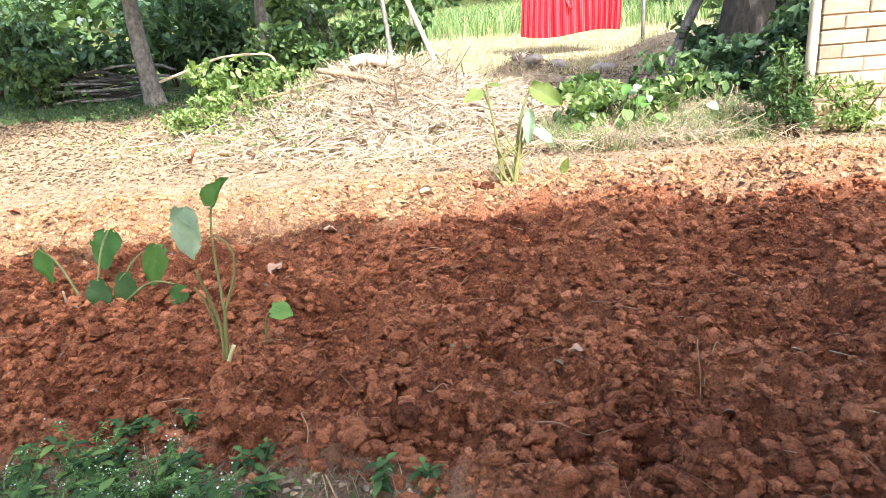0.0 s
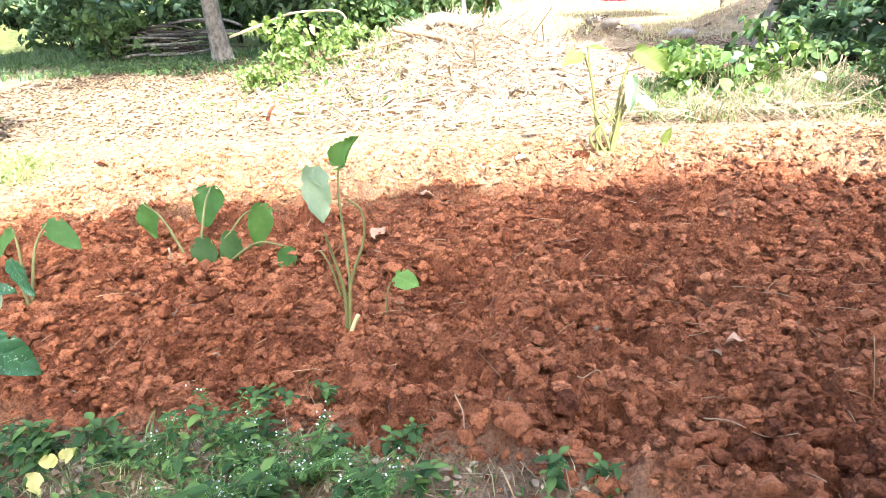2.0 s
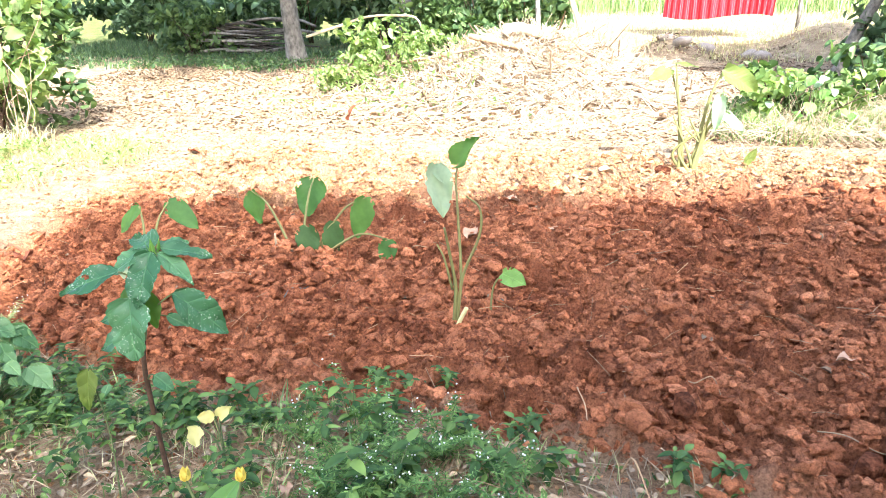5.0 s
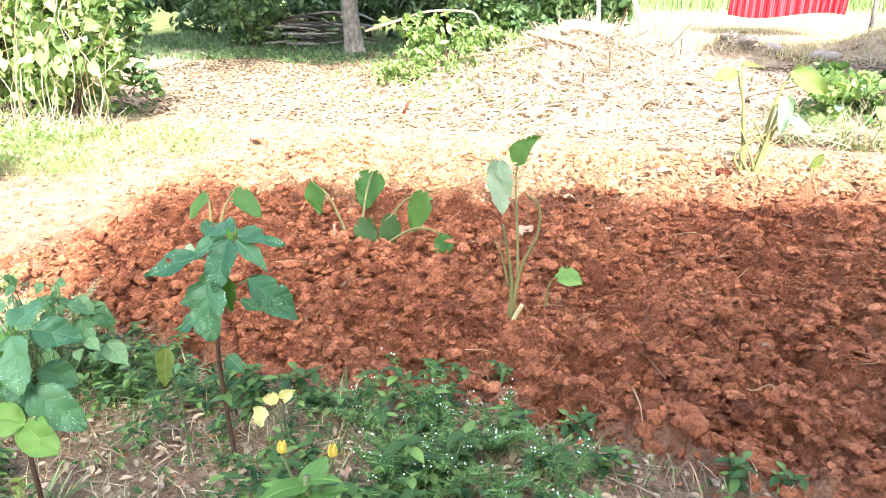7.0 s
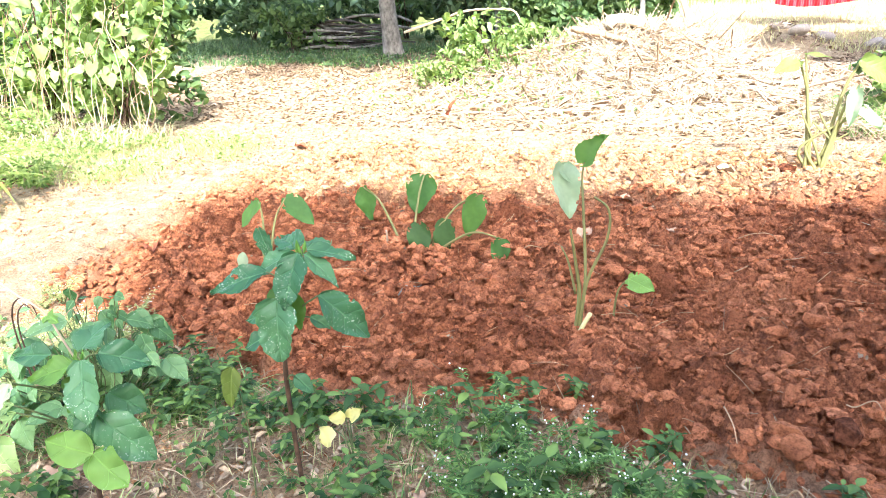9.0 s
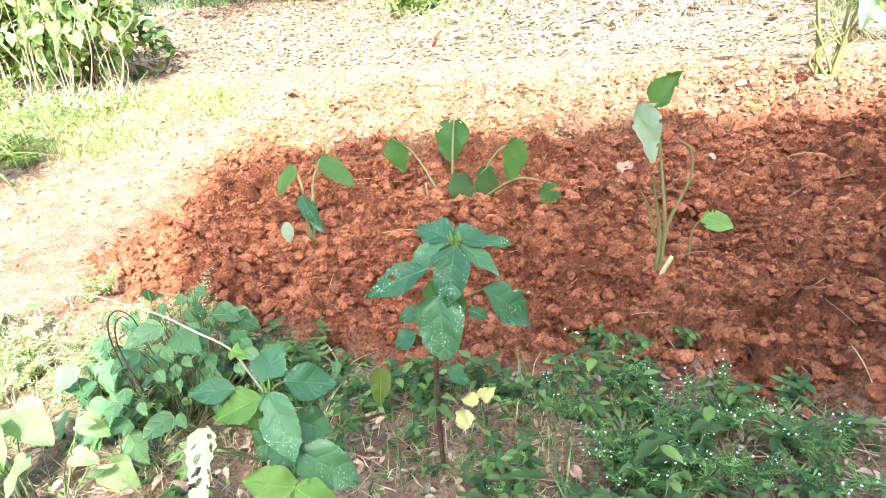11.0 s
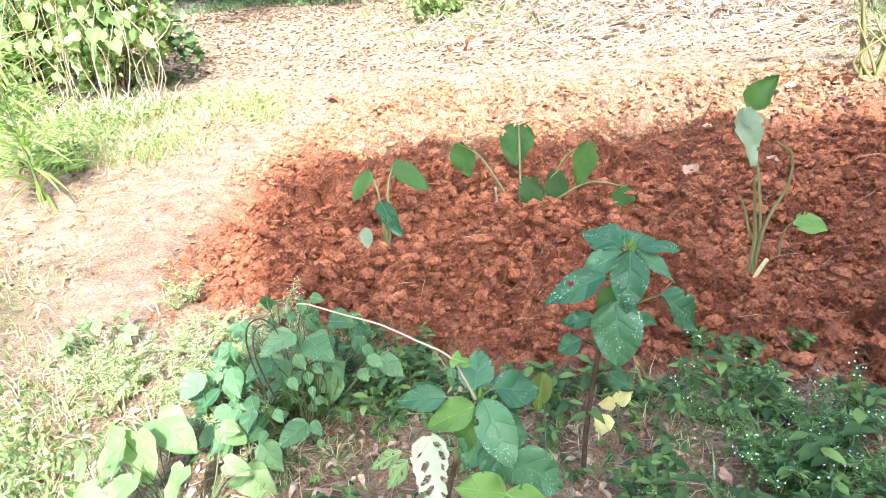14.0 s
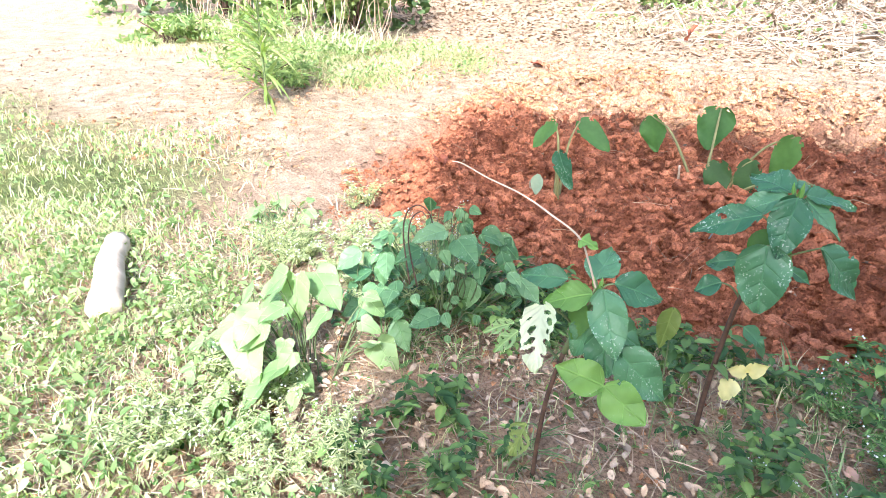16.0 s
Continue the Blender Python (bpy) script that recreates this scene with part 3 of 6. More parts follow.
def tree(at, height, r0, lean, crown, leaves, leaf_len, mat, label, seed, limbs=7, bend=0.12, bark=None):
    """crown: (dx, dy, dz, rx, ry, rz) of the mass of leaves, from the foot."""
    rng = random.Random(seed)
    root = thing("tree", (at[0], at[1], gzf(at[0], at[1]) - 0.06), label, "tree")
    top = Vector((lean[0], lean[1], height))
    pts = curve_pts([(0, 0, 0), top * 0.25 + Vector((rng.uniform(-bend, bend), 0, 0)), top * 0.6 + Vector((rng.uniform(-bend, bend), 0.1, 0)), top], 7)
    v, f = tube(pts, r0 * 1.08, r0 * 0.5, 14, 0.04, rng)
    v = [Vector((p[0], p[1], p[2])) * 1 + Vector((p[0], p[1], 0)).normalized() * (0.35 * r0 * math.exp(-p[2] / 0.22)) if p[2] < 1 else Vector(p) for p in v]
    put("trunk", v, f, bark or BARK, root)
    dx, dy, dz, rx, ry, rz = crown
    for _ in range(limbs):
        s = rng.uniform(0.55, 1.0)
        a = rng.uniform(0, 6.28)
        end = Vector((dx + math.cos(a) * rx * 0.75, dy + math.sin(a) * ry * 0.75, dz + rng.uniform(-0.3, 0.6) * rz))
        start = top * s
        mid = start.lerp(end, 0.5) + Vector((0, 0, 0.3))
        put("limb", *tube(curve_pts([start, mid, end], 5), r0 * 0.38, 0.02, 7, 0.05, rng), BARK, root)
    p = blob_points(rng, leaves, rx, ry, rz, 0.25, 26) + np.array([dx, dy, dz])
    v, q = flakes(p, np.array([leaf_len * rng.uniform(0.6, 1.3) for _ in range(leaves)]), 0.5, seed, 0.4)
    c = new("crown", big_mesh("crown", v, q, mat))
    c.parent = root
    tagged(c, kind="stuff")
    return root


# Crowns are unseen, set forward of the trunks so their shade falls behind.
tree((-5.8, 14.1), 5.0, 0.19, (-0.45, 0.1), (0.2, -3.3, 5.0, 6.6, 3.6, 1.5), 9500, 0.36, SHRUB_DARK, "mottled grey tree trunk with a wide leafy crown", 11)
tree((-3.62, 15.2), 5.2, 0.17, (-0.1, 0.2), (1.0, -2.2, 5.4, 2.6, 2.2, 1.3), 3200, 0.34, SHRUB_DARK, "slender grey tree trunk behind the bent branch", 12)
tree((5.3, 11.6), 5.0, 0.46, (0.5, 0.3), (1.0, -1.6, 4.6, 3.0, 2.2, 1.5), 4600, 0.32, SHRUB_DARK, "thick dark tree trunk in deep shade", 13, bark=SHADED_BARK)
tree((4.15, 12.0), 4.4, 0.10, (1.9, 0.3), (2.2, 0.3, 4.6, 1.6, 1.5, 1.0), 900, 0.28, SHRUB_DARK, "thin pale leaning tree trunk among dark undergrowth", 14, 4)

# dark undergrowth under the trees, and the hedge that closes the view behind
shrub((-8.9, 16.0), (1.7, 1.1, 0.95), 1500, 0.24, SHRUB_DARK, "dense dark green shrub in the trees' shade", 21)
shrub((-11.6, 17.5), (1.8, 1.2, 1.0), 1300, 0.26, SHRUB_DARK, "dense dark green shrub in the trees' shade", 22)
shrub((-7.0, 18.0), (1.6, 1.2, 1.25), 1200, 0.26, SHRUB_DARK, "dense dark green shrub in the trees' shade", 23)
shrub((-4.6, 16.6), (1.1, 0.9, 1.0), 900, 0.22, SHRUB_DARK, "dense dark green shrub in the trees' shade", 24)
shrub((-10.2, 16.6), (1.5, 1.0, 1.25), 1300, 0.24, SHRUB_DARK, "dense dark green shrub in the trees' shade", 42)
shrub((-5.6, 17.2), (1.6, 1.0, 1.35), 1300, 0.25, SHRUB_DARK, "dense dark green shrub in the trees' shade", 43)
shrub((-3.2, 17.0), (1.4, 1.0, 1.3), 1200, 0.24, SHRUB_DARK, "dense dark green shrub in the trees' shade", 44)
shrub((-13.2, 16.0), (1.7, 1.2, 1.3), 1200, 0.26, SHRUB_DARK, "dense dark green shrub in the trees' shade", 45)
shrub((-1.9, 14.6), (1.5, 0.9, 1.3), 1500, 0.20, SHRUB, "tall leafy shrub behind the heap of brushwood", 46)
shrub((6.0, 10.0), (1.1, 0.6, 0.75), 800, 0.20, SHRUB_DARK, "dark undergrowth at the foot of the big tree", 47)
shrub((5.1, 12.2), (0.9, 0.6, 0.6), 600, 0.22, SHRUB_DARK, "dark undergrowth at the foot of the big tree", 48)
shrub((3.6, 9.0), (0.9, 0.5, 0.48), 700, 0.15, SHRUB, "sunlit tangle of weeds and creepers", 49)
shrub((2.5, 8.8), (0.7, 0.4, 0.4), 420, 0.16, SHRUB, "sunlit creeper with large pale leaves", 59)
shrub((-3.3, 10.2), (0.6, 0.4, 0.25), 420, 0.10, SHRUB_PALE, "low sunlit weeds beside the brushwood heap", 69)
shrub((-2.4, 13.9), (1.25, 0.9, 0.95), 1300, 0.19, SHRUB, "leafy green shrub behind the heap of brushwood", 25)
shrub((-1.0, 14.0), (1.1, 0.9, 1.0), 1100, 0.20, SHRUB, "leafy green shrub behind the heap of brushwood", 26)
shrub((0.3, 13.4), (0.6, 0.5, 0.45), 350, 0.14, SHRUB, "low leafy shrub at the foot of a leaning pole", 27)
shrub((5.2, 10.4), (1.4, 0.6, 0.55), 800, 0.21, SHRUB_DARK, "dark undergrowth at the foot of the big tree", 28)
shrub((4.4, 10.2), (0.7, 0.5, 0.34), 380, 0.19, SHRUB_DARK, "dark undergrowth at the foot of the big tree", 29)
shrub((6.8, 12.6), (1.9, 1.3, 1.4), 1500, 0.24, SHRUB_DARK, "tall dark thicket behind the brick wall", 30)
shrub((-2.75, 10.6), (0.8, 0.6, 0.55), 900, 0.14, SHRUB_PALE, "sunlit leafy bush against the heap of brushwood", 31)
shrub((2.75, 8.4), (0.85, 0.5, 0.38), 480, 0.12, SHRUB_PALE, "sunlit tangle of weeds and creepers", 32, ratio=0.6)
shrub((4.42, 7.75), (0.46, 0.35, 0.62), 1700, 0.09, SHRUB, "upright leafy plant in front of the brick wall", 33, "garden_plant", "plant", 0.3)
shrub((5.15, 7.8), (0.65, 0.2, 0.36), 900, 0.10, SHRUB_PALE, "thin yellow-green weeds at the brick wall's foot", 34, "wall_weeds", "plant", 0.25)
shrub((-6.3, 6.6), (0.85, 0.6, 1.1), 1500, 0.13, SHRUB_PALE, "hedge overgrown with sunlit yellow-green creepers", 35, "hedge", "hedge", 0.62)
shrub((-7.4, 6.6), (0.95, 0.6, 1.2), 1500, 0.14, SHRUB_PALE, "hedge overgrown with sunlit yellow-green creepers", 38, "hedge", "hedge", 0.62)
shrub((-8.7, 6.7), (1.1, 0.7, 1.15), 1300, 0.14, SHRUB, "hedge overgrown with green creepers", 36, "hedge", "hedge", 0.6)
shrub((-7.0, 7.3), (1.8, 0.6, 1.3), 1500, 0.15, SHRUB, "dense green inside of the overgrown hedge", 39, "hedge", "hedge", 0.6)
def leafy_creeper(x, y, w, h, count, size, mat, label, seed):
    """Broad leaves hung over the face of a hedge, each a shaped blade."""
    r_ = random.Random(seed)
    root = thing("creeper", (x, y, gzf(x, y)), label, "creeper")
    for _ in range(9):
        x0 = r_.uniform(-w, w)
        put("stem", *tube(curve_pts([(x0, 0.05, 0), (x0 + r_.uniform(-0.3, 0.3), 0.0, h * 0.5), (x0 + r_.uniform(-0.5, 0.5), 0.1, h)], 5), 0.007, 0.003, 5, 0.2, r_), STICK, root)
    blades_ = []
    for _ in range(count):
        at = (r_.uniform(-w, w), r_.gauss(0, 0.10), h * r_.uniform(0.25, 1.05) ** 0.8)
        ln = size * r_.uniform(0.45, 1.3)
        blades_.append(moved(leaf(ln, ln * 0.85, "heart", 6, 4, 0.25, 0.3, 0.08, 0.1, seed=r_.randrange(9999)),
                             aim(at, (r_.uniform(-0.8, 0.8), r_.uniform(-0.7, 0.1), r_.uniform(-1, 0)), (r_.uniform(-0.5, 0.5), r_.uniform(-1, -0.1), r_.uniform(0.2, 1)))))
    tagged(put("foliage", *merge(blades_), mat, root), kind="stuff")
    return root


leafy_creeper(-6.9, 5.95, 1.6, 2.1, 300, 0.15, SHRUB_PALE, "creeper with broad pale leaves over the hedge", 83)
shrub((-10.3, 6.6), (1.2, 0.9, 1.2), 1300, 0.15, SHRUB, "hedge overgrown with green creepers", 40, "hedge", "hedge", 0.6)
shrub((-5.5, 4.35), (0.7, 0.4, 0.16), 500, 0.08, SHRUB_PALE, "low sunlit weeds before the hedge", 82, "weed_clump", "weed", 0.3)
shrub((-6.6, 5.7), (1.1, 0.5, 0.25), 800, 0.09, SHRUB_PALE, "low sunlit weeds before the hedge", 37, "weed_clump", "weed", 0.4)
shrub((-8.0, 5.2), (0.9, 0.5, 0.25), 700, 0.09, SHRUB_PALE, "low sunlit weeds before the hedge", 41, "weed_clump", "weed", 0.4)
rng = random.Random(44)
for i in range(44):
    x, y = rng.uniform(-8.4, -5.2), rng.uniform(5.7, 6.2)
    z = gzf(x, y)
    vine = thing("hanging_vine", (x, y, z), "dry pale vine hanging down the hedge", "vine", "vines on the hedge")
    h = rng.uniform(0.9, 1.9)
    put("strand", *tube(curve_pts([(0, 0, 0.02), (rng.uniform(-0.25, 0.25), 0.02, h * 0.4), (rng.uniform(-0.3, 0.3), 0.15, h * 0.8), (rng.uniform(-0.4, 0.4), 0.3, h)], 5), 0.006, 0.003, 5, 0.2, rng), STRAW if i % 3 else STICK, vine)
for i, (x, y, s) in enumerate([(-15, 24, 2.6), (-10, 26, 2.4), (-5.5, 25, 2.2), (9.5, 20, 2.0), (13, 17, 2.4), (-16, 14, 2.0), (-14, 9, 1.6), (10, 30, 2.4), (15, 26, 2.6)]):
    shrub((x, y), (s * 1.3, s * 0.8, s * 0.8), 1500, 0.34, SHRUB_DARK, "wild green thicket at the garden's edge", 50 + i, "thicket", "thicket")


def far_woods():
    rng = np.random.RandomState(5)
    pts, ls = [], []
    for i in range(60):
        a = radians(28 + i * 2.1)
        d = rng.uniform(48, 70)
        cx, cy, h = math.cos(a) * d, math.sin(a) * d, rng.uniform(3.5, 7)
        n = 260
        p = rng.normal(size=(n, 3)) * np.array([2.6, 2.0, h * 0.33]) + np.array([cx, cy, gzf(cx, cy) + h * 0.55])
        pts.append(p)
        ls.append(rng.uniform(0.6, 1.3, n))
    v, q = flakes(np.concatenate(pts), np.concatenate(ls), 0.6, 7, 0.3)
    ob = new("far_woods", big_mesh("far_woods", v, q, SHRUB))
    tagged(ob, "hazy green woods beyond the field", "woods", kind="stuff")


far_woods()


# ---- tall grass, lawn and litter ----
def blades(pts, h, w, seed, lean=0.5):
    """Grass blades of three points of height each; pts: x, y, z."""
    rng = np.random.RandomState(seed)
    n = len(pts)
    a = rng.uniform(0, 6.283, n)
    s = np.stack([np.cos(a), np.sin(a), np.zeros(n)], 1)
    b = rng.uniform(0, 6.283, n)
    l = np.stack([np.cos(b), np.sin(b), np.zeros(n)], 1) * (lean * rng.uniform(0.2, 1.4, n))[:, None]
    H = (h * rng.uniform(0.5, 1.3, n))[:, None]
    W = (w * rng.uniform(0.6, 1.3, n))[:, None] * 0.5
    up = np.array([0, 0, 1.0])
    p = np.asarray(pts)
    m = p + (up * 0.62 + l * 0.3) * H
    t = p + (up * 0.85 + l) * H
    v = np.stack([p - s * W, p + s * W, m + s * W * 0.75, m - s * W * 0.75, t + s * W * 0.1, t - s * W * 0.1], 1).reshape(-1, 3)
    o = np.arange(n)[:, None] * 6
    return v, np.concatenate([o + np.array([0, 1, 2, 3]), o + np.array([3, 2, 4, 5])], 0)


def scatter(n, x0, x1, y0, y1, seed, keep=None):
    rng = np.random.RandomState(seed)
    x, y = rng.uniform(x0, x1, n), rng.uniform(y0, y1, n)
    if keep is not None:
        ok = rng.uniform(size=n) < keep(x, y)
        x, y = x[ok], y[ok]
    return np.stack([x, y, gz(x, y)], 1)


def straws(pts, lo, hi, r, seed, tilt=0.25):
    """Thin three-sided straws lying on the ground."""
    rng = np.random.RandomState(seed)
    n = len(pts)
    d = rng.normal(size=(n, 3)) * np.array([1, 1, tilt])
    d /= np.linalg.norm(d, axis=1)[:, None]
    s = np.cross(d, np.array([0, 0, 1.0]))
    s /= np.linalg.norm(s, axis=1)[:, None] + 1e-9
    u = np.cross(s, d)
    L = rng.uniform(lo, hi, n)[:, None]
    R = (r * rng.uniform(0.5, 1.5, n))[:, None]
    sag = np.array([0, 0, 1.0]) * L * rng.uniform(-0.02, 0.08, n)[:, None]
    rings = []
    for k, (at, rr) in enumerate(((-0.5, 1.0), (0.0, 0.9), (0.5, 0.5))):
        c = np.asarray(pts) + d * L * at + (sag if k == 1 else 0)
        for a in (90, 210, 330):
            rings.append(c + (s * math.cos(radians(a)) + u * math.sin(radians(a))) * R * rr)
    v = np.stack(rings, 1).reshape(-1, 3)
    o = np.arange(n)[:, None] * 9
    q = [o + np.array([b + k, b + (k + 1) % 3, b + 3 + (k + 1) % 3, b + 3 + k]) for b in (0, 3) for k in range(3)]
    return v, np.concatenate(q, 0)


def heap_points(n, seed):
    rng = np.random.RandomState(seed)
    x, y = rng.normal(-0.6, 1.15, n), rng.normal(10.4, 0.85, n)
    return np.stack([x, y, gz(x, y) + rng.uniform(0.0, 0.09, n)], 1)


def stuff(name, vq, mat, label, category):
    return tagged(new(name, big_mesh(name, vq[0], vq[1], mat)), label, category, kind="stuff")


def clumps(x, y, f, seed, lo=0.4, hi=0.65):
    return step(lo, hi, vnoise(x * f, y * f, seed))


def on_left_grass(x, y):
    edge = np.interp(y, [-1, 0.6, 1.8, 2.4, 4], [-1.9, -2.15, -2.95, -3.3, -3.6])
    return (1 - step(-0.35, 0.25, x - edge + 0.6 * (vnoise(x * 2, y * 2, 21) - 0.5))) * (1 - step(2.0, 3.3, y + 0.8 * vnoise(x * 1.5, y * 1.5, 22))) * (0.3 + 0.7 * clumps(x, y, 2.5, 23))


stuff("lawn_grass", blades(scatter(34000, -8.5, -1.8, -0.6, 4.0, 61, on_left_grass), 0.06, 0.008, 62, 0.9), LAWN, "short sunlit grass beside the bed", "grass")
stuff("dry_lawn_grass", blades(scatter(24000, -8.5, -1.8, -0.6, 4.0, 63, on_left_grass), 0.06, 0.007, 64, 1.2), DRYGRASS, "short dry grass beside the bed", "grass")
lw = scatter(24000, -8.5, -1.8, -0.6, 3.6, 57, on_left_grass)
lw[:, 2] += np.random.RandomState(58).uniform(0.01, 0.07, len(lw))
stuff("lawn_weeds", flakes(lw, np.random.RandomState(59).uniform(0.014, 0.05, len(lw)), 0.5, 60, 0.5), SHRUB_PALE, "small sunlit weeds among the grass", "weeds")
def near_lawn(x, y):
    edge = np.interp(y, [-0.4, 0.4, 0.9, 1.3, 2.0], [-1.7, -1.75, -2.0, -2.5, -3.0])
    return (1 - step(-0.2, 0.12, x - edge + 0.35 * (vnoise(x * 4, y * 4, 411) - 0.5))) * (0.35 + 0.65 * clumps(x, y, 3.5, 412))


stuff("path_grass", blades(scatter(8000, -4.4, -1.6, -0.4, 1.6, 413, near_lawn), 0.055, 0.005, 414, 1.1), LAWN, "fine sunlit grass beside the weeds", "grass")
stuff("path_straw", blades(scatter(9000, -4.4, -1.6, -0.4, 1.6, 415, near_lawn), 0.05, 0.004, 416, 1.3), DRYGRASS, "fine bleached grass beside the weeds", "grass")
nw = scatter(9000, -3.6, -1.6, -0.4, 1.5, 417, near_lawn)
nw[:, 2] += np.random.RandomState(418).uniform(0.01, 0.08, len(nw))
stuff("path_weeds", flakes(nw, np.random.RandomState(419).uniform(0.012, 0.045, len(nw)), 0.5, 420, 0.5), SHRUB_PALE, "small pale weeds in the sun", "weeds")
stuff("field_grass", blades(scatter(10000, -6, 16, 25, 38, 65), 0.8, 0.04, 66, 0.5), GRASS, "tall green grass of the field behind", "grass")
stuff("shade_grass", blades(scatter(9000, -13, -2.5, 14.6, 20, 67, lambda x, y: clumps(x, y, 0.9, 68)), 0.20, 0.018, 69, 0.8), SHRUB_DARK, "grass in the trees' shade", "grass")
stuff("pale_field_grass", blades(scatter(12000, -1.5, 9, 14.0, 26, 77), 0.12, 0.02, 78, 0.9), DRYGRASS, "short pale sunlit grass round the drying cloth", "grass")
stuff("tangle_grass", blades(scatter(2200, 1.7, 4.1, 7.5, 8.8, 55, lambda x, y: clumps(x, y, 1.6, 56, 0.3, 0.55)), 0.32, 0.012, 54, 0.9), GRASS, "tall tangled grass beside the creeper", "grass")
stuff("tangle_straw", straws(scatter(1100, 1.6, 4.4, 7.5, 8.9, 53) + np.array([0, 0, 0.12]), 0.2, 0.8, 0.004, 52, 0.7), STRAW, "dry stems tangled in the weeds", "straw")
stuff("heap_weeds", flakes(heap_points(900, 51) + np.array([-1.6, -0.2, 0.05]), np.random.RandomState(50).uniform(0.04, 0.11, 900), 0.5, 49, 0.4), SHRUB_PALE, "green weeds growing over the heap", "weeds")
stuff("verge_grass", blades(np.concatenate([scatter(9000, -8.6, -4.6, 4.5, 6.4, 70, lambda x, y: clumps(x, y, 1.3, 71)),
                                            scatter(5000, 1.2, 5.6, 7.0, 8.6, 72, lambda x, y: clumps(x, y, 1.3, 73)),
                                            scatter(7000, -4.0, 3.0, 7.6, 10.5, 74, lambda x, y: 0.7 * clumps(x, y, 1.1, 75, 0.5, 0.7))]), 0.075, 0.008, 76, 1.3),
      DRYGRASS, "sparse dry yellow grass along the verge", "grass")


def litter_density(x, y):
    return np.clip(step(5.2, 8.0, y + 0.9 * vnoise(x, y, 31)) * 0.9 + 0.12 + 0.35 * (x < -3.2), 0, 1) * (1 - 0.88 * bed_mask(x, y))


lp = scatter(44000, -9, 6, 2.4, 15.5, 81, litter_density)
lp[:, 2] += 0.008
stuff("leaf_litter", flakes(lp, np.where(lp[:, 1] < 7.5, 0.55, 1.0) * np.random.RandomState(82).uniform(0.025, 0.085, len(lp)), 0.45, 83, 0.75, 0.35, True), LITTER, "dry brown fallen leaves strewn over the earth", "leaf litter")


sp = scatter(5000, -6, 5, 2.0, 13, 84, litter_density)
sp[:, 2] += 0.012
stuff("straw_litter", straws(sp, 0.05, 0.22, 0.0022, 85), STRAW, "bits of straw strewn over the dry earth", "straw")


# ---- heap of brushwood ----
stuff("heap_straw", straws(heap_points(8000, 91), 0.2, 0.8, 0.006, 92, 0.55), HEAP_STRAW, "heap of bleached straw, fronds and brushwood", "brushwood")
stuff("heap_twigs", straws(heap_points(500, 93), 0.4, 1.4, 0.011, 94, 0.35), STICK, "brown twigs stuck in the brushwood heap", "brushwood")
v, q = flakes(heap_points(1500, 95) + np.array([0, 0, 0.03]), np.random.RandomState(96).uniform(0.08, 0.25, 1500), 0.35, 97, 0.5)
stuff("heap_leaves", (v, q), LITTER, "withered leaves on the brushwood heap", "brushwood")


def branch(pts, r0, r1, mat, label, category="branch", name="branch", knots=0.08, seed=1):
    root = thing(name, pts[0], label, category)
    loc = [Vector(p) - Vector(pts[0]) for p in pts]
    put("wood", *tube(curve_pts(loc, 6), r0, r1, 9, knots, random.Random(seed)), mat, root)
    return root


branch([(-1.45, 10.3, 1.0), (-0.75, 10.2, 0.85), (-0.05, 10.0, 0.64), (0.85, 9.7, 0.30)], 0.046, 0.034, STICK, "long bleached branch lying across the brushwood heap")
branch([(-0.98, 10.6, 1.06), (-0.75, 10.6, 1.10), (-0.45, 10.55, 1.04)], 0.10, 0.075, PALE_WOOD, "short thick pale log on top of the brushwood heap", "log", "log")
branch([(-2.5, 10.3, 0.62), (-1.9, 10.2, 0.72), (-1.2, 10.25, 0.86)], 0.03, 0.018, STICK, "thin brown branch on the brushwood heap")
branch([(-4.95, 12.6, 0.92), (-4.3, 12.5, 1.1), (-3.7, 12.5, 1.27), (-3.1, 12.5, 1.29), (-2.75, 12.5, 1.22), (-2.6, 12.5, 0.8)], 0.026, 0.016, PALE_WOOD, "bare bent branch arching from the tree trunk")
branch([(-0.54, 12.3, 0.3), (-0.56, 12.3, 1.1), (-0.64, 12.35, 2.1), (-0.7, 12.4, 3.0)], 0.05, 0.035, BARK, "upright rough pole behind the brushwood heap", "pole", "pole")
branch([(0.27, 12.25, 0.35), (0.23, 12.3, 0.85), (-0.22, 12.35, 2.05), (-0.55, 12.4, 3.0)], 0.055, 0.04, PALE_WOOD, "leaning pale pole behind the brushwood heap", "pole", "pole")
branch([(-6.45, 5.05, 0.06), (-5.9, 4.95, 0.05), (-5.3, 4.83, 0.04)], 0.022, 0.015, PALE_WOOD, "bleached stick lying at the edge of the dry grass", "stick", "stick")
branch([(-2.98, 1.02, 0.05), (-3.12, 1.14, 0.065), (-3.28, 1.25, 0.06), (-3.45, 1.4, 0.05)], 0.066, 0.052, PALE_WOOD, "pale log lying in the grass", "log", "log", 0.06)
branch([(-7.9, 16.3, 0.85), (-6.6, 16.0, 0.95), (-5.9, 15.6, 0.9)], 0.05, 0.03, BARK, "bare fallen branches in the trees' shade")
branch([(-7.7, 16.4, 1.15), (-6.6, 16.1, 1.2), (-6.0, 15.8, 1.05)], 0.04, 0.03, BARK, "bare fallen branches in the trees' shade")

rng = random.Random(15)
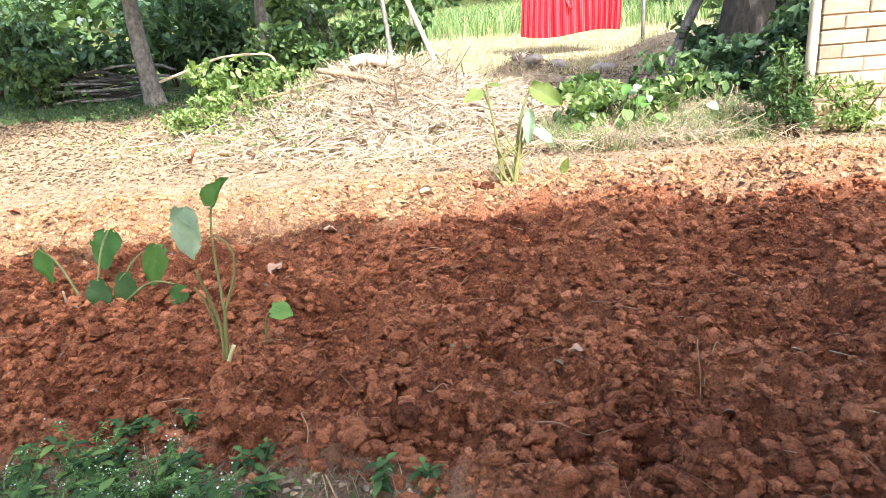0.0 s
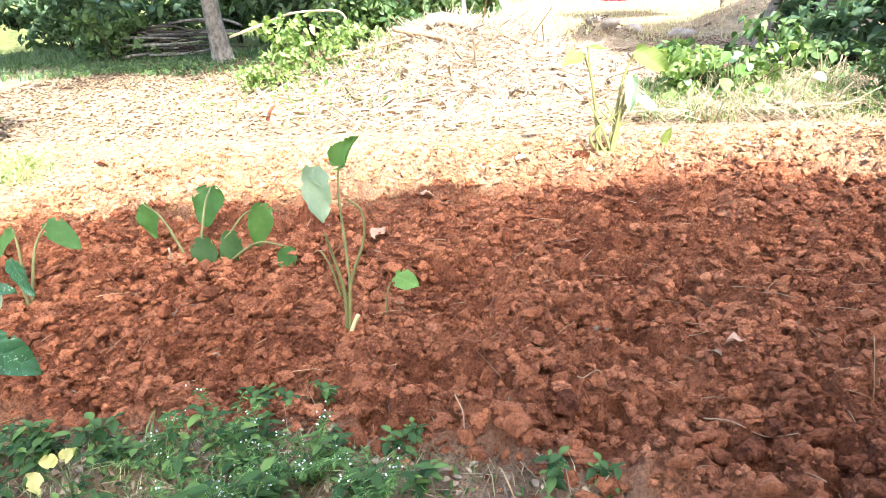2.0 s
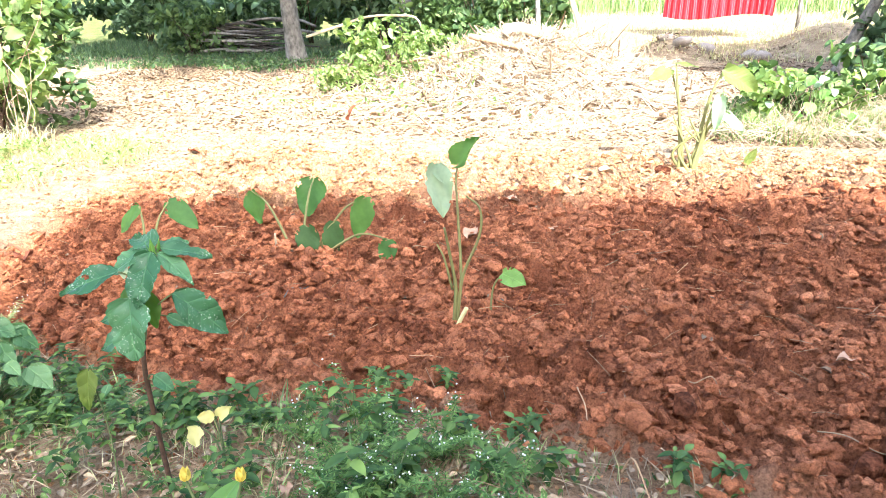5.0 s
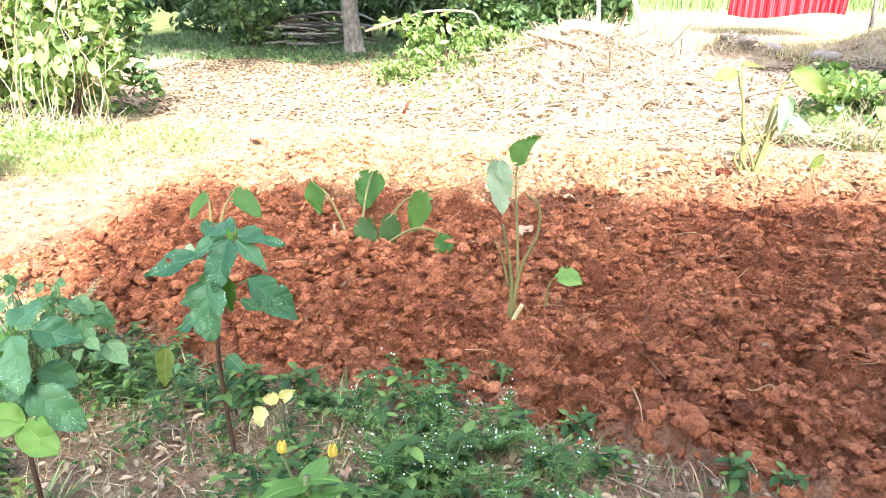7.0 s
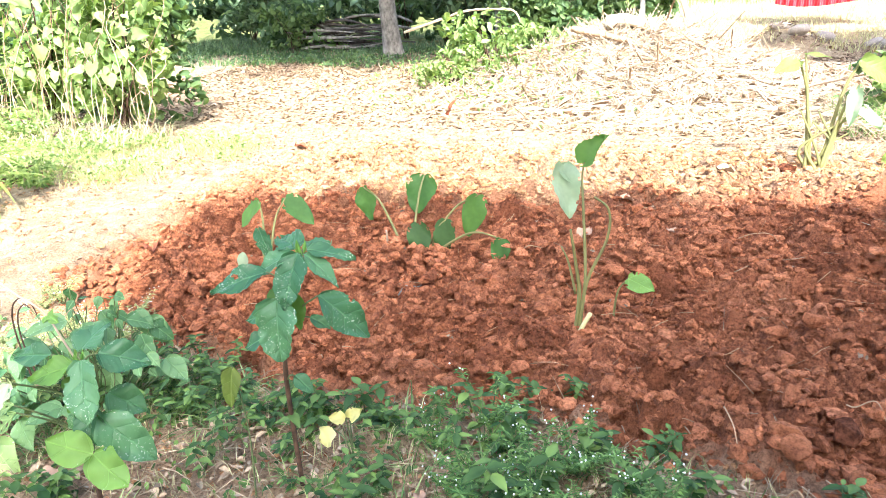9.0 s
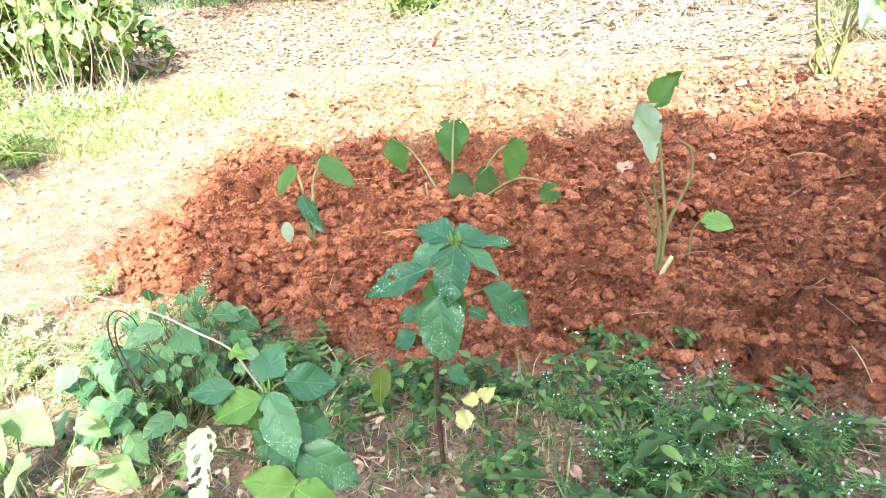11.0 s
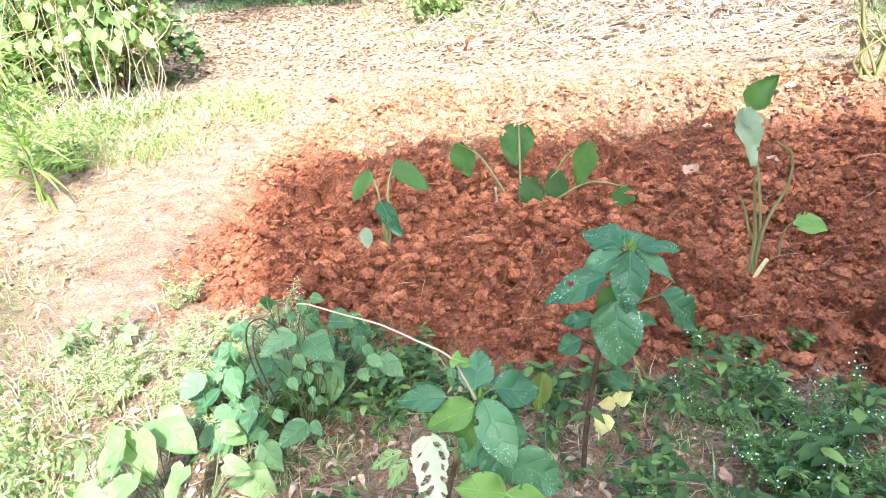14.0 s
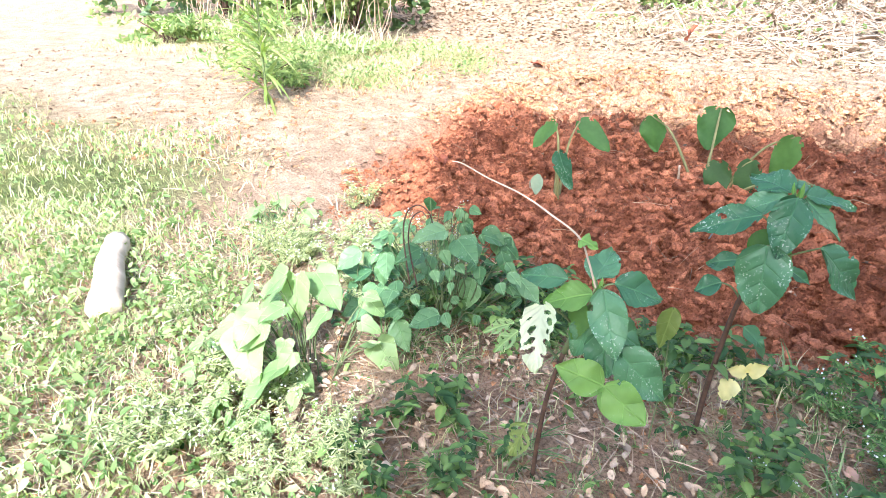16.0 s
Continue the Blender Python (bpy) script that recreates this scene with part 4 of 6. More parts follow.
for i in range(26):
    x, y = rng.uniform(-2.2, 1.0), rng.uniform(9.4, 10.8)
    a, ln = rng.uniform(-0.9, 0.9), rng.uniform(0.35, 1.1)
    ends = [(x, y), (x + math.cos(a) * ln * 0.5, y + math.sin(a) * ln * 0.4), (x + math.cos(a) * ln, y + math.sin(a) * ln * 0.8)]
    k = branch([(px, py, gzf(px, py) + 0.10 + rng.uniform(0, 0.06)) for px, py in ends], rng.uniform(0.010, 0.024), 0.007, PALE_WOOD if i % 2 else STICK,
               "bleached stick lying on the brushwood heap" if i % 2 else "brown stick lying on the brushwood heap", "stick", "stick", 0.1, i)
    tagged(k, group="sticks on the heap")

# stones and heaps by the path behind
STONE_MESHES = []


def lump_mesh(name, seed, sub, rough, squash, mat):
    bm = bmesh.new()
    bmesh.ops.create_icosphere(bm, subdivisions=sub, radius=1.0)
    rng = random.Random(seed)
    off = Vector((rng.uniform(-50, 50), rng.uniform(-50, 50), rng.uniform(-50, 50)))
    for vtx in bm.verts:
        n1 = noise.noise(vtx.co * 1.1 + off)
        n2 = noise.noise(vtx.co * 2.6 + off)
        n3 = noise.cell(vtx.co * 1.6 + off)
        vtx.co *= 1 + rough * (0.55 * n1 + 0.4 * n2 + 0.25 * n3)
        vtx.co.z *= squash
    me = bpy.data.meshes.new(name)
    bm.to_mesh(me)
    bm.free()
    me.materials.append(mat)
    shade(me, True)
    return me


for i in range(3):
    STONE_MESHES.append(lump_mesh("stone", 300 + i, 2, 0.4, 0.6, STONE))
rng = random.Random(8)
for i in range(11):
    x, y = 2.7 + rng.uniform(-0.9, 1.0), 15.2 + rng.uniform(-0.8, 0.8)
    s = new("stone", STONE_MESHES[i % 3])
    r = rng.uniform(0.12, 0.24)
    s.matrix_basis = Matrix.LocRotScale((x, y, gzf(x, y) + r * 0.25), Euler((rng.uniform(-0.3, 0.3), rng.uniform(-0.3, 0.3), rng.uniform(0, 6))), (r, r, r))
    tagged(s, "pale grey field stone beside the path", "stone", "stones by the path")

# ---- brick wall with its corner post ----
WX0, WX1, WY, WH = 4.82, 9.5, 8.15, 2.7
core = put("wall_brick", *box(WX0 + 0.02, WX1, WY + 0.012, WY + 0.2, -0.1, WH), MORTAR, None, "", False)
tagged(core, "rough wall of pale mud bricks with open joints", "wall", kind="structure")


def brick_mesh(length, height, depth, seed):
    bm = bmesh.new()
    bmesh.ops.create_cube(bm, size=1.0)
    r = random.Random(seed)
    for vtx in bm.verts:
        vtx.co = Vector((vtx.co.x * length + r.uniform(-0.006, 0.006), vtx.co.y * depth, vtx.co.z * height + r.uniform(-0.005, 0.005)))
    bmesh.ops.bevel(bm, geom=bm.edges[:], offset=0.012, segments=1, affect="EDGES")
    me = bpy.data.meshes.new("brick")
    bm.to_mesh(me)
    bm.free()
    me.materials.append(BRICK)
    return me


WHOLE = [brick_mesh(0.50, 0.145, 0.2, 400 + i) for i in range(4)]
rng = random.Random(9)
COURSE, LONG = 0.160, 0.514
for row in range(16):
    x = WX0
    first = 0.5 if row % 2 else 1.0
    while x + 0.25 < WX1:
        b = new("brick", WHOLE[rng.randrange(4)])
        b.parent = core
        b.matrix_basis = Matrix.LocRotScale((x + 0.25 * first, WY + 0.1 + rng.uniform(-0.012, 0.008), 0.06 + COURSE * row), Euler((0, 0, rng.uniform(-0.008, 0.008))), (first, 1, 1))
        x += LONG * first
        first = 1.0

post = thing("post", (4.70, 8.08, -0.05), "pale weathered wooden post at the brick wall's end", "post")
pv, pf = tube([(0, 0, 0.02 * k * 0 + 0.15 * k) for k in range(20)], 0.062, 0.058, 8, 0.03, random.Random(4))
put("shaft", pv, pf, PALE_WOOD, post)


# ---- red cloth on a line ----
def red_cloth():
    m, nt, b = nodes_of("red_striped_cotton")
    tc = nt.nodes.new("ShaderNodeTexCoord")
    w = mk(nt, "TexWave", Scale=5.5, Distortion=1.2)
    nt.links.new(tc.outputs["Object"], w.inputs["Vector"])
    col = ramp(nt, w.outputs["Fac"], [(0.0, (0.62, 0.03, 0.05)), (0.78, (0.70, 0.05, 0.07)), (0.9, (0.74, 0.13, 0.14))])
    nt.links.new(col, b.inputs["Base Color"])
    b.inputs["Roughness"].default_value = 0.85
    bump(nt, b, noise_at(nt, 90, 3), 0.2, 0.002)
    tr = nt.nodes.new("ShaderNodeBsdfTranslucent")
    nt.links.new(col, tr.inputs[0])
    mx = nt.nodes.new("ShaderNodeMixShader")
    mx.inputs[0].default_value = 0.3
    nt.links.new(b.outputs[0], mx.inputs[1])
    nt.links.new(tr.outputs[0], mx.inputs[2])
    nt.links.new(mx.outputs[0], nt.nodes["Material Output"].inputs[0])
    root = thing("hanging_cloth", (2.27, 19.0, 3.1), "red striped cotton cloth hung in folds on a line", "cloth")
    n, k = 180, 26
    vs, fs = [], []
    for i in range(n + 1):
        u = i / n
        for j in range(k + 1):
            t = j / k
            fold = 0.07 * math.sin(u * 95 + 3 * math.sin(u * 7) + 0.8 * t) * (0.5 + 0.5 * t) + 0.05 * math.sin(u * 23 + 2 * t)
            drop = 1.86 + 0.10 * math.sin(u * 5 + 0.5) + 0.12 * u
            vs.append((u * 2.63 + 0.03 * math.sin(t * 4 + u * 6), fold - 0.10 * math.sin(3.14 * t) * math.exp(-((u - 0.45) / 0.12) ** 2), -t * drop))
    for i in range(n):
        for j in range(k):
            a = i * (k + 1) + j
            fs.append((a, a + k + 1, a + k + 2, a + 1))
    put("fabric", vs, fs, m, root)
    swag = tube(curve_pts([(0.9, -0.12, -0.5), (1.15, -0.16, -1.0), (1.3, -0.17, -1.25), (1.5, -0.15, -0.9), (1.75, -0.1, -0.45)], 8), 0.05, 0.04, 8, 0.25, random.Random(3))
    put("bunched_fold", *swag, m, root)
    line = thing("clothes_line", (-0.7, 19.0, 3.1), "thin rope line strung between two posts", "rope")
    put("rope", *tube([(0, 0, 0), (3, 0, -0.01), (6.2, 0, 0)], 0.008, 0.008, 6), STICK, line)
    for dx in (0, 6.2):
        put("line_post", *tube([(dx, 0, gzf(-0.7 + dx, 19.0) - 3.15), (dx, 0, -1.2), (dx, 0, 0.1)], 0.05, 0.045, 8, 0.04, random.Random(5)), BARK, line)


red_cloth()


# ---- pile of cut branches in the trees' shade ----
shrub((-8.7, 14.9), (1.0, 0.4, 0.62), 620, 0.20, SHRUB, "leafy branches thrown over the wood pile", 84, "leafy_branches", "branches")
rng = random.Random(151)
for i in range(46):
    x, y = rng.uniform(-9.2, -7.4), rng.uniform(14.9, 15.7)
    lift = rng.uniform(0.02, 0.85) * (1 - 0.55 * abs(x + 8.2))
    ln, a = rng.uniform(0.9, 2.1), rng.uniform(-0.35, 0.35)
    z = gzf(x, y) + lift
    k = branch([(x, y, z), (x + ln * 0.5, y + a * 0.4, z + rng.uniform(-0.04, 0.10)), (x + ln, y + a, max(z + rng.uniform(-0.25, 0.12), gzf(x + ln, y + a) + 0.03))],
               rng.uniform(0.018, 0.045), 0.014, SHADED_BARK if i % 3 else BARK, "dark weathered branch in a pile of cut wood", "branch", "branch", 0.12, i)
    tagged(k, group="branches of the wood pile")


# ---- withered weeds between the hedge and the bare earth ----
def on_verge(x, y):
    return step(4.1, 4.7, y + 0.25 * x + 1.2) * (1 - step(5.9, 6.6, y)) * (1 - step(-4.3, -3.6, x + 0.6 * vnoise(x * 3, y * 3, 401))) * (0.2 + 0.8 * clumps(x, y, 1.8, 402, 0.3, 0.6))


stuff("verge_straw", blades(scatter(9000, -6.6, -3.6, 4.0, 6.6, 403, on_verge), 0.17, 0.005, 404, 1.6), VERGE, "withered grass before the hedge", "grass")
vw = scatter(6500, -6.6, -3.6, 4.0, 6.6, 405, on_verge)
vw[:, 2] += np.random.RandomState(406).uniform(0.01, 0.16, len(vw))
stuff("verge_weeds", flakes(vw, np.random.RandomState(407).uniform(0.025, 0.07, len(vw)), 0.4, 408, 0.4), SHRUB_PALE, "small weeds among the withered grass", "weeds")


# ---- low weeds in the trees' shade ----
def in_tree_shade(x, y):
    return step(12.3, 13.2, y + 0.9 * (vnoise(x * 0.8, y * 0.8, 431) - 0.5) + 0.25 * np.clip(x + 5.5, 0, 3)) * (1 - step(-4.9, -4.0, x)) * (0.35 + 0.65 * clumps(x, y, 1.2, 432))


stuff("shade_weeds", flakes(scatter(5200, -15, -3.9, 12.2, 15.6, 433, in_tree_shade) + np.array([0, 0, 0.06]), np.random.RandomState(434).uniform(0.05, 0.14, 5200)[:len(scatter(5200, -15, -3.9, 12.2, 15.6, 433, in_tree_shade))], 0.45, 435, 0.5), SHRUB, "low weeds in the trees' shade", "weeds")
stuff("shade_verge_grass", blades(scatter(6500, -15, -3.9, 12.2, 15.6, 436, in_tree_shade), 0.16, 0.012, 437, 1.0), SHRUB_DARK, "grass at the edge of the trees' shade", "grass")


hb = scatter(2600, -8.6, -5.2, 5.3, 6.15, 441, lambda x, y: 0.3 + 0.7 * clumps(x, y, 1.6, 442, 0.3, 0.6))
stuff("hedge_foot_grass", blades(hb, 0.30, 0.009, 443, 1.1), DRYGRASS, "tall withered grass at the hedge's foot", "grass")
stuff("hedge_foot_weeds", flakes(hb[:1400] + np.array([0, -0.1, 0.12]), np.random.RandomState(444).uniform(0.04, 0.10, len(hb[:1400])), 0.5, 445, 0.4), SHRUB_PALE, "pale weeds at the hedge's foot", "weeds")


# ---- soil lumps ----
def ico(sub):
    bm = bmesh.new()
    bmesh.ops.create_icosphere(bm, subdivisions=sub, radius=1.0)
    v = np.array([p.co[:] for p in bm.verts])
    f = np.array([[p.index for p in t.verts] for t in bm.faces])
    bm.free()
    return v, f


def shard(n, seed):
    """An angular broken fragment: the hull of n scattered points."""
    rng_ = np.random.RandomState(seed)
    p = rng_.normal(size=(n, 3))
    p *= (rng_.uniform(0.84, 1.04, n) / np.linalg.norm(p, axis=1))[:, None]
    p *= np.array([1.1, rng_.uniform(0.75, 1.0), rng_.uniform(0.62, 0.92)])
    bm = bmesh.new()
    for q in p:
        bm.verts.new(q)
    bmesh.ops.convex_hull(bm, input=bm.verts)
    bmesh.ops.triangulate(bm, faces=bm.faces)
    bmesh.ops.delete(bm, geom=[w for w in bm.verts if not w.link_faces], context="VERTS")
    bm.verts.index_update()
    v = np.array([w.co[:] for w in bm.verts])
    f = np.array([[w.index for w in t.verts] for t in bm.faces])
    bm.free()
    return v, f


def lumps(pts, radii, points, seed, sink=0.25):
    rng = np.random.RandomState(seed)
    V, F, n0 = [], [], 0
    kinds = [shard(points, seed + 10 + i) for i in range(16)]
    which = rng.randint(0, 16, len(pts))
    for k, (v, f) in enumerate(kinds):
        sel = np.where(which == k)[0]
        n = len(sel)
        if not n:
            continue
        a, b = rng.uniform(0, 6.283, n), rng.normal(0, 0.5, n)
        ca, sa, cb, sb = np.cos(a), np.sin(a), np.cos(b), np.sin(b)
        R = np.zeros((n, 3, 3))
        R[:, 0, 0], R[:, 0, 1], R[:, 0, 2] = ca, -sa * cb, sa * sb
        R[:, 1, 0], R[:, 1, 1], R[:, 1, 2] = sa, ca * cb, -ca * sb
        R[:, 2, 1], R[:, 2, 2] = sb, cb
        S = radii[sel][:, None] * rng.uniform(0.7, 1.35, (n, 3))
        w = np.einsum("nij,nkj->nki", R, v[None] * S[:, None, :]) + pts[sel][:, None, :]
        w[:, :, 2] += (radii[sel] * (0.5 - sink))[:, None]
        V.append(w.reshape(-1, 3))
        F.append((f[None] + (np.arange(n) * len(v))[:, None, None]).reshape(-1, 3) + n0)
        n0 += n * len(v)
    return np.concatenate(V), np.concatenate(F)


def on_bed(x, y):
    return np.clip(bed_mask(x, y), 0, 1)


def round_bed(x, y):
    return np.clip(bed_mask(x, y) + 0.6 * (1 - step(6.0, 9.0, y)) * step(-7, -4.5, x) * (y > 2.2) + 0.05 * (y < 2.3) * (x > -3), 0, 1)


rs = np.random.RandomState(500)


def split_lit(p):
    """Lumps inside the freshly dug bed, and those beyond it that take the sunlit tones."""
    dry = (p[:, 1] + 0.7 * vnoise(p[:, 0] * 1.5, p[:, 1] * 1.5, 11) - 0.1 * p[:, 0] > 5.3) | (p[:, 0] < -3.3)
    return p[~dry], p[dry]


def flat(ob):
    shade(ob.data, False)


def beyond(x, y):
    return round_bed(x, y) * (0.25 + 0.75 * ((y > 4.9) | (x > 3.6) | (x < -3.5)))


near = np.concatenate([scatter(32000, -3.0, 2.4, 1.6, 3.9, 501, round_bed), scatter(12000, -3.6, 3.6, 3.9, 4.9, 531, round_bed), scatter(4000, 2.4, 3.6, 1.6, 3.9, 532, round_bed)])
fresh, lit_soil = split_lit(np.concatenate([near, scatter(30000, -7, 5.6, 1.2, 8.4, 500, beyond)]))
flat(stuff("soil_crumbs", lumps(fresh, 0.0045 + 0.008 * rs.uniform(0, 1, len(fresh)) ** 2, 7, 502, 0.0), SOIL_CRUMB, "crumbs of dug red soil", "soil"))
flat(stuff("dry_soil_crumbs", lumps(lit_soil, 0.007 + 0.017 * rs.uniform(0, 1, len(lit_soil)) ** 2, 8, 512, 0.15), SUNLIT_TAN_CRUMB, "soil crumbs in paler sunlit tones", "soil"))
fresh, lit_soil = split_lit(np.concatenate([scatter(20000, -3.2, 2.6, 1.6, 4.0, 503, on_bed), scatter(22000, -3.6, 5.2, 4.0, 7.2, 533, on_bed), scatter(4000, 2.6, 4.4, 1.5, 4.0, 534, on_bed)]))
flat(stuff("soil_lumps", lumps(fresh, 0.010 + 0.017 * rs.uniform(0, 1, len(fresh)) ** 2.0, 12, 505, -0.05), SOIL_CRUMB, "small angular lumps of dug red soil", "soil"))
flat(stuff("dry_soil_lumps", lumps(lit_soil, 0.013 + 0.018 * rs.uniform(0, 1, len(lit_soil)) ** 1.5, 10, 515, 0.1), SUNLIT_TAN_CRUMB, "small soil lumps in paler sunlit tones", "soil"))
nuggets, lit_soil = split_lit(scatter(12500, -3.4, 5.2, 1.6, 6.6, 506, lambda x, y: on_bed(x, y) * (0.25 + 0.75 * clumps(x, y, 1.6, 507, 0.35, 0.6))))
flat(stuff("dry_soil_clods", lumps(lit_soil, 0.018 + 0.020 * rs.uniform(0, 1, len(lit_soil)) ** 2, 14, 518, 0.1), SUNLIT_TAN_CRUMB, "soil clods in paler sunlit tones", "soil"))
flat(stuff("soil_clods", lumps(nuggets, 0.018 + 0.025 * rs.uniform(0, 1, len(nuggets)) ** 1.7, 20, 508, -0.1), SOIL_CRUMB, "angular clods of dug red soil", "soil"))


def clod_mesh(seed):
    """A broken clod: a hull with its faces cut again and roughened."""
    v, f = shard(12, seed)
    bm = bmesh.new()
    vs = [bm.verts.new(p) for p in v]
    for t in f:
        bm.faces.new([vs[i] for i in t])
    bmesh.ops.subdivide_edges(bm, edges=bm.edges[:], cuts=1, use_grid_fill=True)
    off = Vector((seed * 3.1, seed * 1.7, 0))
    for w in bm.verts:
        w.co *= 1 + 0.22 * noise.noise(w.co * 2.2 + off) + 0.10 * noise.noise(w.co * 5 + off)
    me = bpy.data.meshes.new("clod")
    bm.to_mesh(me)
    bm.free()
    me.materials.append(SOIL_CLOD)
    shade(me, False)
    return me


CLODS = [clod_mesh(600 + i) for i in range(12)]
rng = random.Random(51)
made = 0
while made < 260:
    x, y = rng.uniform(-3.4, 3.4), rng.uniform(1.5, 5.6)
    if float(bed_mask(x, y)) < 0.8:
        continue
    r = rng.uniform(0.026, 0.040) if made > 24 else rng.uniform(0.042, 0.056)
    if split_lit(np.array([[x, y, 0.0]]))[1].size:
        continue
    c = new("clod", CLODS[made % 12])
    c.parent = ground
    c.matrix_basis = Matrix.LocRotScale((x, y, gzf(x, y) + r * 0.22), Euler((rng.uniform(-0.4, 0.4), rng.uniform(-0.4, 0.4), rng.uniform(0, 6.28))),
                                        (r * rng.uniform(0.8, 1.25), r * rng.uniform(0.8, 1.2), r * rng.uniform(0.75, 1.1)))
    made += 1

MOIST = soil_mat("moist_dark_soil", False, WET_EARTH, 0.05)
for x, y, r in ((0.93, 6.1, 0.10), (0.82, 6.14, 0.06), (0.45, 2.15, 0.05), (0.55, 2.12, 0.055), (0.60, 2.0, 0.045), (1.12, 2.09, 0.06), (1.20, 2.15, 0.045)):
    c = new("soil_clod", mesh_of("soil_clod", CLODS[3].vertices and [v.co.copy() for v in CLODS[3].vertices], [tuple(p.vertices) for p in CLODS[3].polygons], MOIST, False))
    c.matrix_basis = Matrix.LocRotScale((x, y, gzf(x, y) + r * 0.35), Euler((0.3, 0.2, x * 9)), (r, r * 0.9, r))
    tagged(c, "dark moist rounded clod on the dug soil", "clod", "dark moist clods")

# straws, roots and twigs on the bed
tw = scatter(1000, -3.4, 4.2, 1.4, 6.0, 520, on_bed)
tw[:, 2] += 0.035
stuff("bed_straw", straws(tw, 0.04, 0.17, 0.0016, 521, 0.3), BED_STRAW, "straws and dry rootlets on the dug soil", "straw")
dl = scatter(110, -3.4, 4.2, 1.4, 6.0, 522, on_bed)
dl[:, 2] += 0.04
stuff("bed_leaves", flakes(dl, np.random.RandomState(523).uniform(0.02, 0.05, len(dl)), 0.5, 524, 0.6, 0.4, True), LITTER, "scraps of dry leaf on the dug soil", "leaf litter")


def ground_stick(x, y, dx, dy, r, label, mat=STICK, rise=0.03, name="stick", category="stick", seed=1):
    z = gzf(x, y) + 0.04
    rr = random.Random(seed)
    pts = [(x, y, z), (x + dx * 0.35 + rr.uniform(-0.02, 0.02), y + dy * 0.35, z + rise), (x + dx * 0.7, y + dy * 0.7 + rr.uniform(-0.02, 0.02), gzf(x + dx * 0.7, y + dy * 0.7) + 0.05), (x + dx, y + dy, gzf(x + dx, y + dy) + 0.04)]
    return branch(pts, r * 0.65, r * 0.4, mat, label, category, name, 0.05, seed)


ground_stick(1.72, 2.55, 0.11, 0.14, 0.004, "thin forked straw on the dug soil", BED_STRAW)
ground_stick(1.73, 2.66, -0.03, -0.14, 0.004, "thin forked straw on the dug soil", BED_STRAW)
ground_stick(0.35, 3.6, 0.45, 0.35, 0.004, "thin dry twig on the dug soil", STICK, 0.03)
ground_stick(0.4, 4.05, 0.25, 0.02, 0.0045, "thin pale twig on the dug soil", BED_STRAW, 0.03)
ground_stick(-0.74, 3.55, 0.13, 0.09, 0.0045, "short broken stick on the dug soil", BED_STRAW, 0.01)
ground_stick(-1.25, 2.95, 0.10, 0.16, 0.006, "dead root sticking out of the soil", BARK, 0.03)
ground_stick(0.60, 2.35, 0.10, -0.07, 0.004, "short broken stick on the dug soil", BED_STRAW, 0.01)
ground_stick(1.0, 2.2, 0.25, -0.12, 0.004, "thin dry twig on the dug soil", STICK, 0.02)
ground_stick(-0.3, 1.62, 0.30, 0.02, 0.004, "dry straw stalk among the weeds", BED_STRAW, 0.01)
ground_stick(0.33, 1.78, 0.10, -0.20, 0.0045, "curved dry stalk at the bed's edge", BED_STRAW, 0.10)
ground_stick(0.20, 2.1, 0.03, -0.14, 0.004, "dry rootlet on the dug soil", BED_STRAW, 0.03)


def dead_leaf(x, y, size, tone, label, seed, lift=0.05, tilt=25):
    m = pose(x, y, gzf(x, y) + lift, tilt, 0, random.Random(seed).uniform(0, 360))
    ob = put("fallen_leaf", *leaf(size, size * 0.6, "ovate", 8, 6, 0.5, 0.3, 0.15, seed=seed), tone)
    ob.matrix_basis = m
    return tagged(ob, label, "leaf")


TAN = plain_mat("tan_dead_leaf", (0.38, 0.22, 0.13), (0.58, 0.40, 0.28), 30, 0.8, 0.3, 0.003)
RUST = plain_mat("rust_dead_leaf", (0.18, 0.055, 0.025), (0.30, 0.10, 0.05), 30, 0.8, 0.3, 0.003)
dead_leaf(0.08, 4.26, 0.10, TAN, "pale curled dead leaf on the dug soil", 1, 0.06)
dead_leaf(-0.47, 3.93, 0.15, TAN, "tan dead leaf on the dug soil", 2, 0.05)
dead_leaf(0.47, 5.5, 0.18, PALE_WOOD, "pale curled dead leaf on the dug soil", 3, 0.05)
dead_leaf(-0.22, 4.75, 0.13, TAN, "tan dead leaf on the dug soil", 4, 0.05)
dead_leaf(-2.75, 2.97, 0.15, RUST, "tan dead leaf at the bed's corner", 5, 0.08)
dead_leaf(-2.54, 7.82, 0.20, RUST, "rust-red dead leaf standing on the litter", 6, 0.12, 80)
dead_leaf(1.25, 2.63, 0.09, TAN, "tan dead leaf on the dug soil", 7, 0.03)
dead_leaf(-3.45, 5.95, 0.14, RUST, "rust-brown dead leaf on the earth", 8, 0.03)
dead_leaf(-0.62, 1.55, 0.06, TAN, "tan dead leaf among the weeds", 10, 0.04)
dead_leaf(-1.72, 1.35, 0.09, TAN, "tan dead leaf among the weeds", 11, 0.04)
dead_leaf(-1.62, 0.95, 0.08, PALE_WOOD, "bleached dead leaf among the weeds", 12, 0.04)
dead_leaf(-2.2, 1.0, 0.09, PALE_WOOD, "bleached dead leaf on the bare earth", 13, 0.04)


# ---- plants with parts ----
def plant(name, x, y, label, category="plant", group="", z=None):
    return thing(name, (x, y, (gzf(x, y) if z is None else min(z, gzf(x, y))) - 0.02), label, category, group)


